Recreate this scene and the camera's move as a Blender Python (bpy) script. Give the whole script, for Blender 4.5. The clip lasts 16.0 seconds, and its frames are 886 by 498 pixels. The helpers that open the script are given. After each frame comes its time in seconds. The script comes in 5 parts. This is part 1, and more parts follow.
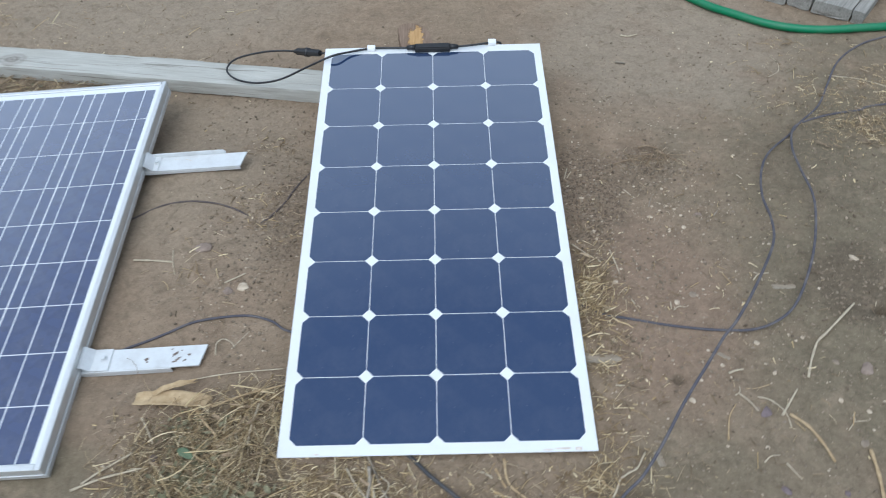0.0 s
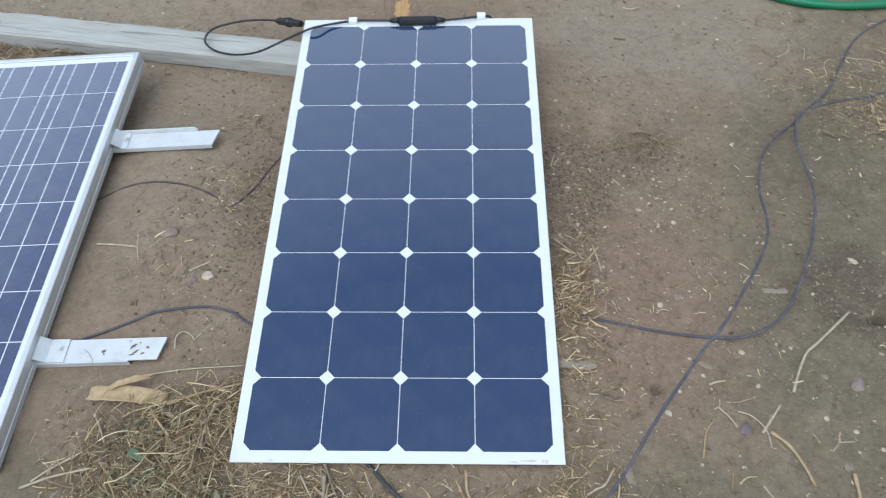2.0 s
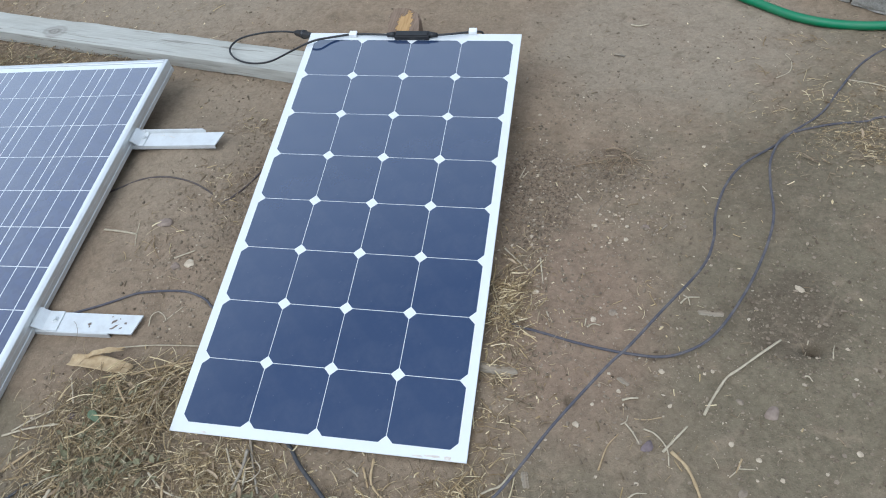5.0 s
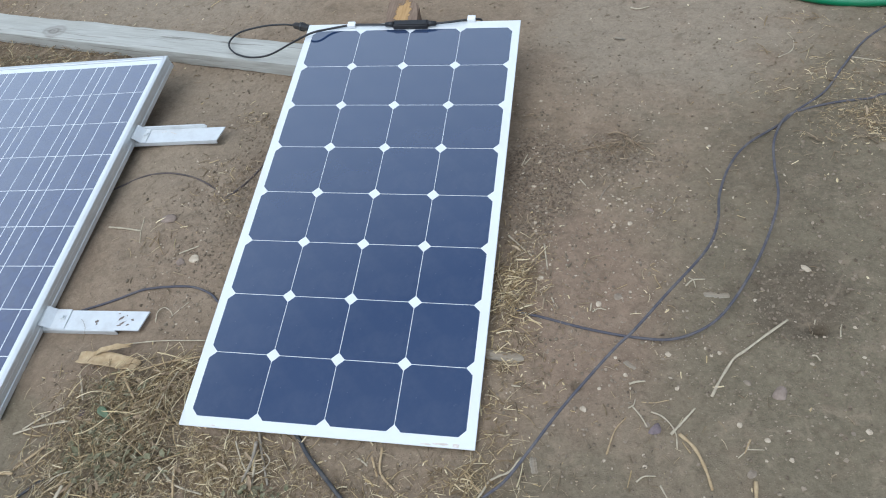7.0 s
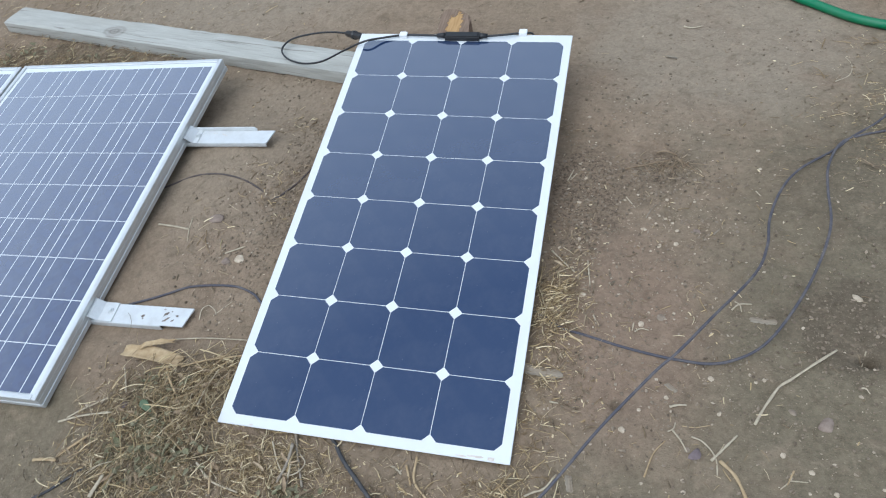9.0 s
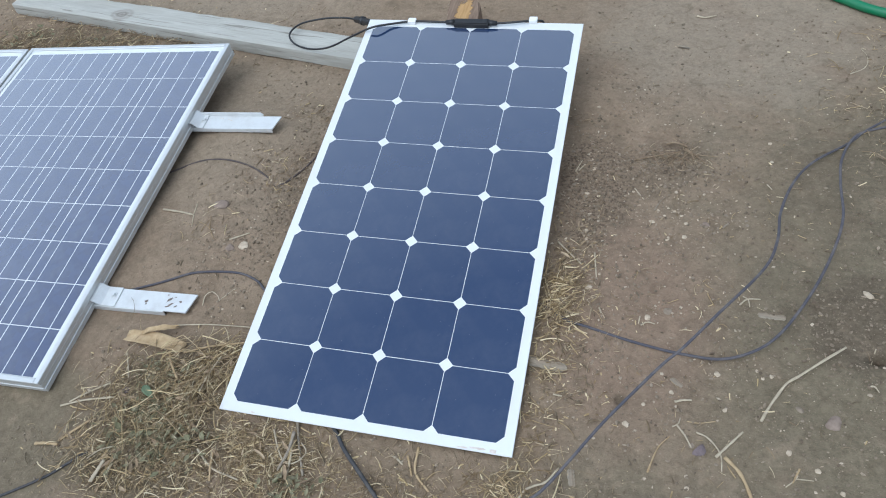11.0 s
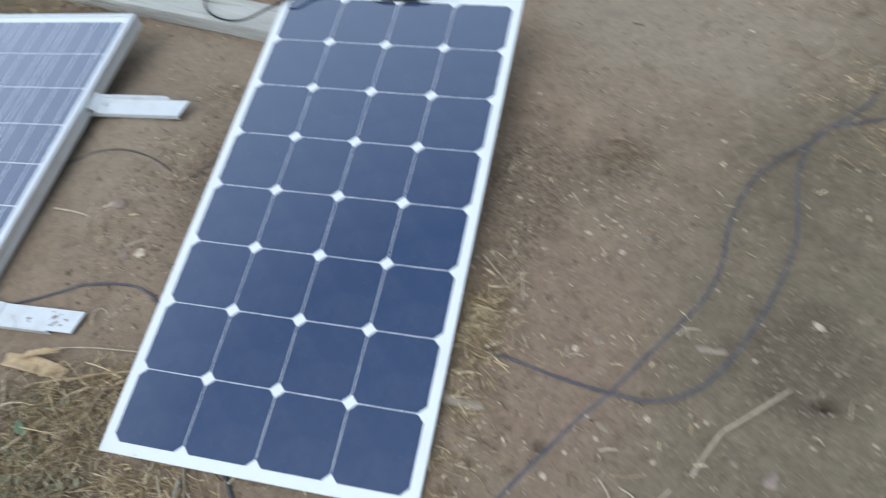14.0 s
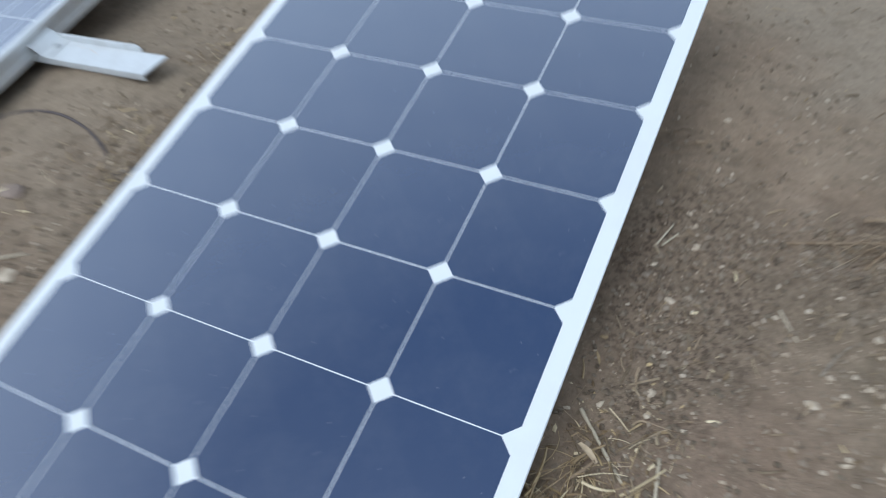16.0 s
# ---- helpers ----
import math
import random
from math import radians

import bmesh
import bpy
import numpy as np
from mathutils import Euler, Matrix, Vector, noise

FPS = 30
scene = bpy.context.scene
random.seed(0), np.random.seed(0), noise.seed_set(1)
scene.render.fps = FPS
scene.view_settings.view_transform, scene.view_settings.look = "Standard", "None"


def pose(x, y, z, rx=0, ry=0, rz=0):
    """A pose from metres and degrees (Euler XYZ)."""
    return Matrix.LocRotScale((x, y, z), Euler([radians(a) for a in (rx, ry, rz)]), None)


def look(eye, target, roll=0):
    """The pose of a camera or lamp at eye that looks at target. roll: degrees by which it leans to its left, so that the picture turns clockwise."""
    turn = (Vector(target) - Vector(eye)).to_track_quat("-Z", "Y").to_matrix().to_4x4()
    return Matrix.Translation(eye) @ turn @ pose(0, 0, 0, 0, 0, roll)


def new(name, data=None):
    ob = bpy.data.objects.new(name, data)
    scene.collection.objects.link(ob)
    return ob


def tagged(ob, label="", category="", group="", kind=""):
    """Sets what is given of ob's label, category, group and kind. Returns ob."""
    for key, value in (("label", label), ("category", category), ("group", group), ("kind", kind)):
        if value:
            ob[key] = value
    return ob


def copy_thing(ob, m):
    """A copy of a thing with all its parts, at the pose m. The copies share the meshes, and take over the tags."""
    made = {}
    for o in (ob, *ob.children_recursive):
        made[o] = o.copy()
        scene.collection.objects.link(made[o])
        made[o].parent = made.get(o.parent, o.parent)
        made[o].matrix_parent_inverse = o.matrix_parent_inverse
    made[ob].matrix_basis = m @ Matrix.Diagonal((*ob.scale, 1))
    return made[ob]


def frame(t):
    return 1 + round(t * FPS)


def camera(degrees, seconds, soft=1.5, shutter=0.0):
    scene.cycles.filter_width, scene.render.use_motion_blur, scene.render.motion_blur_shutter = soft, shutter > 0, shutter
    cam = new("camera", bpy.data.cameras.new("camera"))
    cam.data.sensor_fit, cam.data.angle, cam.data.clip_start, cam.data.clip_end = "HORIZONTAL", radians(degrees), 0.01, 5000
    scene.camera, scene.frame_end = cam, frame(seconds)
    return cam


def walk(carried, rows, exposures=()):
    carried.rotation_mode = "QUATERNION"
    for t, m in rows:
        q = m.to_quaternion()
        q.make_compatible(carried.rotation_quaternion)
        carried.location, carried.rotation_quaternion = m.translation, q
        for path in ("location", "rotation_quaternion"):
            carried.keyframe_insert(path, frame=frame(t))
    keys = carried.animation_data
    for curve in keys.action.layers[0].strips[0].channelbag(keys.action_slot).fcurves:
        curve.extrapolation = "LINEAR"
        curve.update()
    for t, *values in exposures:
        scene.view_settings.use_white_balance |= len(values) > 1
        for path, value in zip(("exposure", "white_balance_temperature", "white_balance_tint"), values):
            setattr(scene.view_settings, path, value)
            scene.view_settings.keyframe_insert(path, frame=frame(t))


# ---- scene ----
# camera and its path
cam = camera(62.8, 16.0, soft=1.05, shutter=0.65)
PATH = [
    (0, (0.071, -1.096, 1.134), (-0.004, 0.264, -0.331), -5.0),
    (0.5, (0.101, -1.051, 1.113), (0.035, 0.305, -0.356), -2.5),
    (1, (0.115, -1.04, 1.109), (-0.01, 0.285, -0.383), -4.3),
    (1.5, (0.127, -1.023, 1.103), (-0.021, 0.297, -0.392), -4.9),
    (2, (0.155, -0.994, 1.118), (0.03, 0.278, -0.42), -5.6),
    (2.3, (0.183, -0.968, 1.145), (0.086, 0.258, -0.432), -5.1),
    (2.5, (0.251, -0.973, 1.121), (0.041, 0.255, -0.444), -8.2),
    (2.7, (0.315, -0.978, 1.113), (0.087, 0.248, -0.45), -5.4),
    (3, (0.401, -0.993, 1.128), (0.131, 0.243, -0.421), -6.3),
    (3.5, (0.459, -1.003, 1.139), (0.085, 0.241, -0.382), -10.1),
    (4, (0.468, -1.013, 1.14), (0.054, 0.239, -0.363), -11.1),
    (6.5, (0.477, -1.016, 1.137), (0.056, 0.248, -0.355), -13.1),
    (7, (0.478, -1.018, 1.134), (0.041, 0.221, -0.375), -14.1),
    (7.5, (0.465, -1.033, 1.137), (-0.022, 0.207, -0.355), -13.3),
    (8, (0.463, -1.031, 1.14), (-0.036, 0.218, -0.34), -14.1),
    (8.5, (0.474, -1.023, 1.135), (-0.051, 0.232, -0.331), -14.5),
    (9, (0.463, -1.021, 1.139), (-0.068, 0.222, -0.336), -14.2),
    (9.5, (0.456, -1.018, 1.135), (-0.087, 0.202, -0.354), -13.7),
    (12, (0.49, -0.989, 1.118), (-0.085, 0.217, -0.371), -15.5),
    (12.2, (0.518, -0.975, 1.114), (-0.088, 0.222, -0.37), -16.5),
    (12.5, (0.51, -0.945, 1.119), (-0.062, 0.262, -0.369), -12.3),
    (12.7, (0.543, -0.919, 1.14), (-0.109, 0.236, -0.357), -14.7),
    (13, (0.539, -0.872, 1.118), (-0.114, 0.234, -0.415), -15.5),
    (13.2, (0.549, -0.836, 1.136), (-0.11, 0.214, -0.433), -16.6),
    (13.5, (0.527, -0.808, 1.112), (-0.114, 0.233, -0.471), -16.6),
    (13.8, (0.538, -0.78, 1.069), (-0.066, 0.322, -0.486), -16.5),
    (14, (0.538, -0.783, 1.075), (0.04, 0.313, -0.522), -14.4),
    (14.2, (0.523, -0.784, 1.133), (0.089, 0.272, -0.509), -14.3),
    (14.5, (0.495, -0.776, 1.114), (0.029, 0.282, -0.518), -14.3),
    (14.8, (0.516, -0.712, 1.106), (-0.064, 0.328, -0.5), -18.3),
    (15, (0.487, -0.645, 1.083), (-0.108, 0.402, -0.513), -15.1),
    (15.3, (0.485, -0.504, 1.055), (-0.208, 0.436, -0.569), -17.3),
    (15.5, (0.452, -0.443, 0.942), (-0.305, 0.53, -0.633), -17.4),
    (15.7, (0.422, -0.405, 0.825), (-0.336, 0.567, -0.751), -15.7),
    (16, (0.388, -0.365, 0.592), (-0.381, 0.747, -0.882), -12.1),
]
walk(cam, [(t, look(eye, target, roll)) for t, eye, target, roll in PATH], [(0.0, 0.62, 5130, 2.5), (9.7, 0.62, 5130, 2.5), (12.5, 0.57, 5130, 2.5), (14.8, 0.57, 5130, 2.5), (15.4, 0.56, 5060, 2), (16.0, 0.48, 5060, 2)])

# daylight: hazy evening sky with a weak, wide sun
world = bpy.data.worlds.new("sky")
scene.world = world
world.use_nodes = True
wn = world.node_tree
sky = wn.nodes.new("ShaderNodeTexSky")
sky.sky_type, sky.sun_disc = "NISHITA", False
sky.sun_elevation, sky.sun_rotation = radians(60), radians(-155)
sky.dust_density, sky.air_density = 8.0, 0.6
wn.nodes["Background"].inputs["Strength"].default_value = 0.06
wn.links.new(sky.outputs["Color"], wn.nodes["Background"].inputs["Color"])
sun_data = bpy.data.lights.new("sun", "SUN")
sun_data.energy, sun_data.angle, sun_data.color = 1.5, radians(178), (1.0, 0.97, 0.93)
sun = new("sun", sun_data)
sun.matrix_world = look((-1.27, -2.72, 5.20), (0, 0, 0))


# ---- materials ----
def material(name, rough=0.6, metal=0.0, spec=0.5):
    m = bpy.data.materials.new(name)
    m.use_nodes = True
    t = m.node_tree
    p = t.nodes["Principled BSDF"]
    p.inputs["Roughness"].default_value = rough
    p.inputs["Metallic"].default_value = metal
    p.inputs["Specular IOR Level"].default_value = spec
    return m, t, p


def coords(t, scale=(1, 1, 1), rot=(0, 0, 0), kind="Object"):
    c = t.nodes.new("ShaderNodeTexCoord")
    k = t.nodes.new("ShaderNodeMapping")
    k.inputs["Scale"].default_value = scale
    k.inputs["Rotation"].default_value = rot
    t.links.new(c.outputs[kind], k.inputs["Vector"])
    return k.outputs["Vector"]


def noise_tex(t, vec, scale, detail=6.0, rough=0.6, distort=0.0):
    n = t.nodes.new("ShaderNodeTexNoise")
    n.inputs["Scale"].default_value, n.inputs["Detail"].default_value = scale, detail
    n.inputs["Roughness"].default_value, n.inputs["Distortion"].default_value = rough, distort
    t.links.new(vec, n.inputs["Vector"])
    return n.outputs["Fac"]


def voronoi(t, vec, scale, feature="F1", out="Distance"):
    n = t.nodes.new("ShaderNodeTexVoronoi")
    n.feature = feature
    n.inputs["Scale"].default_value = scale
    t.links.new(vec, n.inputs["Vector"])
    return n.outputs[out]


def ramp(t, fac, stops, ease="LINEAR"):
    r = t.nodes.new("ShaderNodeValToRGB")
    r.color_ramp.interpolation = ease
    e = r.color_ramp.elements
    while len(e) < len(stops):
        e.new(0.5)
    for k, (pos, col) in zip(e, stops):
        k.position = pos
        k.color = (*col, 1) if len(col) == 3 else col
    t.links.new(fac, r.inputs["Fac"])
    return r.outputs["Color"]


def mix(t, fac, a, b, mode="MIX"):
    n = t.nodes.new("ShaderNodeMix")
    n.data_type, n.blend_type = "RGBA", mode
    for socket, value in ((n.inputs["Factor"], fac), (n.inputs["A"], a), (n.inputs["B"], b)):
        if isinstance(value, (int, float)):
            socket.default_value = value
        elif isinstance(value, tuple):
            socket.default_value = (*value, 1) if len(value) == 3 else value
        else:
            t.links.new(value, socket)
    return n.outputs["Result"]


def math_node(t, op, a, b):
    n = t.nodes.new("ShaderNodeMath")
    n.operation = op
    for socket, value in ((n.inputs[0], a), (n.inputs[1], b)):
        if isinstance(value, (int, float)):
            socket.default_value = value
        else:
            t.links.new(value, socket)
    return n.outputs["Value"]


def bump(t, p, height, strength=0.4, distance=0.003):
    b = t.nodes.new("ShaderNodeBump")
    b.inputs["Strength"].default_value, b.inputs["Distance"].default_value = strength, distance
    t.links.new(height, b.inputs["Height"])
    t.links.new(b.outputs["Normal"], p.inputs["Normal"])


def island(t):
    return t.nodes.new("ShaderNodeNewGeometry").outputs["Random Per Island"]


def object_random(t):
    return t.nodes.new("ShaderNodeObjectInfo").outputs["Random"]


def dirt_material():
    m, t, p = material("dry dirt", 0.95, spec=0.2)
    v = coords(t)
    large = noise_tex(t, v, 1.6, 4, 0.6)
    blot = noise_tex(t, v, 5.5, 5, 0.6, 0.8)
    crumbs = noise_tex(t, v, 330, 3, 0.6)
    def patch(cx, cy, r, stretch=1.0, edge=0.9):
        """An uneven round patch: 1 inside, 0 well outside."""
        d = t.nodes.new("ShaderNodeVectorMath")
        d.operation = "DISTANCE"
        d.inputs[1].default_value = (cx, cy * stretch, 0)
        t.links.new(coords(t, (1, stretch, 0)), d.inputs[0])
        w = math_node(t, "ADD", d.outputs["Value"], math_node(t, "MULTIPLY", math_node(t, "SUBTRACT", blot, 0.5), r * edge))
        k = t.nodes.new("ShaderNodeMapRange")
        k.interpolation_type = "SMOOTHSTEP"
        k.inputs["From Min"].default_value, k.inputs["From Max"].default_value = r * 0.6, r * 1.25
        k.inputs["To Min"].default_value, k.inputs["To Max"].default_value = 1.0, 0.0
        t.links.new(w, k.inputs["Value"])
        return k.outputs["Result"]

    # darker grey-olive tone over the right side and two near patches
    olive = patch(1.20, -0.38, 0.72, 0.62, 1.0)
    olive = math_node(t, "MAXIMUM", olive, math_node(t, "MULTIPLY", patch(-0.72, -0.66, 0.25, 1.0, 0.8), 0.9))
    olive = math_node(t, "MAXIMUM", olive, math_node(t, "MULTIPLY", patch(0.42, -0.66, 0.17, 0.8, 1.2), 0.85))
    red = patch(0.44, -0.22, 0.15, 0.6, 1.0)
    # two small patches paint shade inside burrow and pit; the wide ones darken soil
    dark_soil_and_pit_shade = math_node(t, "MAXIMUM", math_node(t, "MAXIMUM", patch(0.81, -0.20, 0.10, 1.0, 1.6), math_node(t, "MAXIMUM", patch(0.836, -0.258, 0.017, 1.0, 0.8), patch(0.433, -0.388, 0.012, 1.0, 0.9))), math_node(t, "MULTIPLY", patch(0.84, 0.16, 0.13, 0.7, 1.8), 0.35))
    dusty = math_node(t, "MAXIMUM", patch(0.62, 0.72, 0.36, 1.0, 0.9), patch(-0.9, 1.25, 0.62, 1.0, 0.6))
    dusty = math_node(t, "MAXIMUM", dusty, math_node(t, "MULTIPLY", patch(-0.52, 0.24, 0.26, 0.7, 1.2), 0.45))
    # ground under the straw heap, darkened to paint the shade between stems
    straw_gap_shade = patch(-0.40, -0.56, 0.17, 0.9, 1.2)
    fringe = patch(-0.02, -0.62, 0.25, 3.0, 1.0)
    mid = noise_tex(t, v, 11, 7, 0.65, 0.4)
    fine = noise_tex(t, v, 120, 8, 0.7)
    specks = voronoi(t, v, 95)
    col = ramp(t, mid, [(0.28, (0.165, 0.120, 0.084)), (0.5, (0.250, 0.190, 0.140)), (0.74, (0.320, 0.252, 0.190))])
    col = mix(t, ramp(t, large, [(0.4, (0, 0, 0)), (0.62, (1, 1, 1))]), col, (0.240, 0.190, 0.140))
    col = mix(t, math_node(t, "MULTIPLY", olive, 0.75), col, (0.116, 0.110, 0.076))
    col = mix(t, math_node(t, "MULTIPLY", dusty, 0.8), col, (0.288, 0.246, 0.196))
    col = mix(t, math_node(t, "MULTIPLY", red, 0.6), col, (0.235, 0.160, 0.122))
    col = mix(t, math_node(t, "MULTIPLY", dark_soil_and_pit_shade, 0.75), col, (0.070, 0.058, 0.043))
    col = mix(t, math_node(t, "MULTIPLY", straw_gap_shade, 0.85), col, (0.085, 0.072, 0.046))
    col = mix(t, math_node(t, "MULTIPLY", fringe, 0.35), col, (0.200, 0.148, 0.098))
    col = mix(t, ramp(t, blot, [(0.55, (0, 0, 0)), (0.75, (0.55, 0.55, 0.55))]), col, (0.170, 0.122, 0.090))
    stain = noise_tex(t, v, 21, 4, 0.55, 0.9)
    col = mix(t, ramp(t, stain, [(0.57, (0, 0, 0)), (0.70, (0.50, 0.50, 0.50))]), col, (0.125, 0.100, 0.072))
    col = mix(t, ramp(t, stain, [(0.30, (0.40, 0.40, 0.40)), (0.42, (0, 0, 0))]), col, (0.315, 0.250, 0.190))
    col = mix(t, 0.26, col, ramp(t, fine, [(0.3, (0.100, 0.074, 0.053)), (0.7, (0.355, 0.282, 0.213))]))
    col = mix(t, ramp(t, crumbs, [(0.62, (0, 0, 0)), (0.70, (0.40, 0.40, 0.40))]), col, (0.38, 0.315, 0.245))
    col = mix(t, ramp(t, crumbs, [(0.30, (0.4, 0.4, 0.4)), (0.38, (0, 0, 0))]), col, (0.11, 0.083, 0.062))
    where = ramp(t, noise_tex(t, v, 9, 3), [(0.50, (0, 0, 0)), (0.60, (1, 1, 1))])
    pale = math_node(t, "MULTIPLY", math_node(t, "LESS_THAN", specks, 0.09), where)
    col = mix(t, math_node(t, "MULTIPLY", pale, 0.4), col, (0.5, 0.44, 0.35))
    lumps = noise_tex(t, v, 48, 7, 0.72, 0.5)
    col = mix(t, 0.6, col, ramp(t, lumps, [(0.30, (0.70, 0.68, 0.65)), (0.50, (1.05, 1.05, 1.05)), (0.70, (1.28, 1.28, 1.26))]), "MULTIPLY")
    # crumbly dirt, darkened along both long panel edges and at the twig heap
    crumbly = math_node(t, "MAXIMUM", patch(0.335, 0.10, 0.085, 0.42, 1.3), math_node(t, "MULTIPLY", patch(0.47, 0.19, 0.08, 0.8, 1.6), 0.6))
    crumbly = math_node(t, "MAXIMUM", crumbly, math_node(t, "MULTIPLY", patch(-0.335, 0.10, 0.06, 0.35, 1.4), 0.8))
    dark_bits = ramp(t, noise_tex(t, v, 150, 4, 0.7), [(0.40, (1, 1, 1)), (0.52, (0.15, 0.15, 0.15))])
    col = mix(t, math_node(t, "MULTIPLY", math_node(t, "MULTIPLY", crumbly, dark_bits), 0.88), col, (0.080, 0.060, 0.045))
    col = mix(t, 1.0, col, (1.02, 0.99, 0.90), "MULTIPLY")
    t.links.new(col, p.inputs["Base Color"])
    h = math_node(t, "ADD", math_node(t, "MULTIPLY", mid, 1.0), math_node(t, "MULTIPLY", fine, 0.32))
    h = math_node(t, "ADD", h, math_node(t, "MULTIPLY", crumbs, 0.10))
    h = math_node(t, "ADD", h, math_node(t, "MULTIPLY", lumps, 0.32))
    bump(t, p, h, 0.9, 0.009)
    return m


def stone_material():
    m, t, p = material("pale field stone", 0.85, spec=0.3)
    v = coords(t)
    tint = ramp(t, island(t), [(0.0, (0.13, 0.100, 0.068)), (0.55, (0.22, 0.172, 0.118)), (0.84, (0.34, 0.270, 0.190)), (1.0, (0.62, 0.525, 0.39))])
    col = mix(t, 0.25, tint, ramp(t, noise_tex(t, v, 160), [(0.35, (0.14, 0.108, 0.074)), (0.7, (0.55, 0.455, 0.34))]))
    t.links.new(col, p.inputs["Base Color"])
    bump(t, p, noise_tex(t, v, 300), 0.5, 0.001)
    return m


def plain_stone(name, a, b):
    m, t, p = material(name, 0.85, spec=0.3)
    v = coords(t)
    t.links.new(ramp(t, noise_tex(t, v, 90, 7), [(0.3, a), (0.7, b)]), p.inputs["Base Color"])
    bump(t, p, noise_tex(t, v, 240), 0.5, 0.001)
    return m


def straw_material(name, dark, mid, light):
    m, t, p = material(name, 0.75, spec=0.25)
    v = coords(t)
    col = ramp(t, island(t), [(0.0, tuple(c * 0.5 for c in dark)), (0.36, dark), (0.74, mid), (1.0, light)])
    col = mix(t, 0.3, col, ramp(t, noise_tex(t, v, 90), [(0.35, (0.12, 0.08, 0.04)), (0.7, (0.6, 0.5, 0.34))]))
    t.links.new(col, p.inputs["Base Color"])
    return m


def weathered_wood(name, a, b, c, knot=None):
    """Grey timber with its grain along the object's x axis."""
    m, t, p = material(name, 0.85, spec=0.25)
    grain = noise_tex(t, coords(t, (2.2, 45, 45)), 4.0, 9, 0.65, 0.6)
    blot = noise_tex(t, coords(t, (4, 12, 12)), 1.5, 5)
    crack = noise_tex(t, coords(t, (1.3, 55, 60)), 1.6, 3, 0.5, 1.2)
    col = ramp(t, grain, [(0.25, a), (0.5, b), (0.75, c)])
    col = mix(t, ramp(t, blot, [(0.35, (0, 0, 0)), (0.75, (0.6, 0.6, 0.6))]), col, (0.36, 0.34, 0.29))
    col = mix(t, ramp(t, crack, [(0.32, (0.6, 0.6, 0.6)), (0.40, (0, 0, 0))]), col, (0.13, 0.115, 0.09))
    t.links.new(col, p.inputs["Base Color"])
    if knot:
        k = t.nodes.new("ShaderNodeVectorMath")
        k.operation = "DISTANCE"
        k.inputs[1].default_value = (knot[0] * 0.7, *knot[1:])
        t.links.new(coords(t, (0.7, 1, 1)), k.inputs[0])
        rings = math_node(t, "ADD", k.outputs["Value"], math_node(t, "MULTIPLY", math_node(t, "SUBTRACT", noise_tex(t, coords(t), 40, 3), 0.5), 0.012))
        col = mix(t, ramp(t, rings, [(0.0, (0.9, 0.9, 0.9)), (0.006, (0.2, 0.2, 0.2)), (0.012, (0.75, 0.75, 0.75)), (0.019, (0.15, 0.15, 0.15)), (0.026, (0.4, 0.4, 0.4)), (0.034, (0, 0, 0))]), col, (0.15, 0.125, 0.10))
    t.links.new(col, p.inputs["Base Color"])
    h = math_node(t, "ADD", grain, math_node(t, "MULTIPLY", crack, 0.8))
    bump(t, p, h, 0.5, 0.003)
    return m


def cell_material(name, dark, light, poly):
    m, t, p = material(name, 0.10, spec=0.55)
    v = coords(t)
    rnd = object_random(t)
    col = mix(t, math_node(t, "MULTIPLY", rnd, 0.6), dark, light)
    if poly:
        crystals = voronoi(t, coords(t, (1, 1, 1)), 70, out="Color")
        sep = t.nodes.new("ShaderNodeSeparateColor")
        t.links.new(crystals, sep.inputs["Color"])
        col = mix(t, math_node(t, "MULTIPLY", sep.outputs["Red"], 0.45), col, (light[0] * 1.5, light[1] * 1.5, light[2] * 1.5))
    dust = noise_tex(t, v, 14, 8, 0.7)
    spots = voronoi(t, v, 55)
    film = math_node(t, "MULTIPLY", ramp(t, dust, [(0.45, (0, 0, 0)), (0.85, (1, 1, 1))]), 0.14 if poly else 0.07)
    dots = math_node(t, "MULTIPLY", math_node(t, "LESS_THAN", spots, 0.05), 0.22)
    smudge = math_node(t, "MULTIPLY", ramp(t, noise_tex(t, v, 38, 3, 0.6), [(0.70, (0, 0, 0)), (0.78, (1, 1, 1))]), 0.16)
    film = math_node(t, "ADD", math_node(t, "ADD", film, 0.11 if poly else 0.008), smudge)
    col = mix(t, math_node(t, "ADD", film, dots), col, (0.35, 0.345, 0.33))
    t.links.new(col, p.inputs["Base Color"])
    t.links.new(ramp(t, dust, [(0.3, (0.03, 0.03, 0.03)), (0.8, (0.10, 0.10, 0.10))]), p.inputs["Roughness"])
    bump(t, p, noise_tex(t, v, 420, 2), 0.03, 0.0004)
    w = t.nodes.new("ShaderNodeLayerWeight")
    w.inputs["Blend"].default_value = 0.5
    t.links.new(ramp(t, w.outputs["Facing"], [(0.30, (0, 0, 0)), (0.55, (1, 1, 1))] if poly else [(0.14, (0, 0, 0)), (0.47, (1, 1, 1))]), p.inputs["Coat Weight"])
    p.inputs["Coat IOR"].default_value, p.inputs["Coat Roughness"].default_value = 3.7 if poly else 3.0, 0.05
    return m


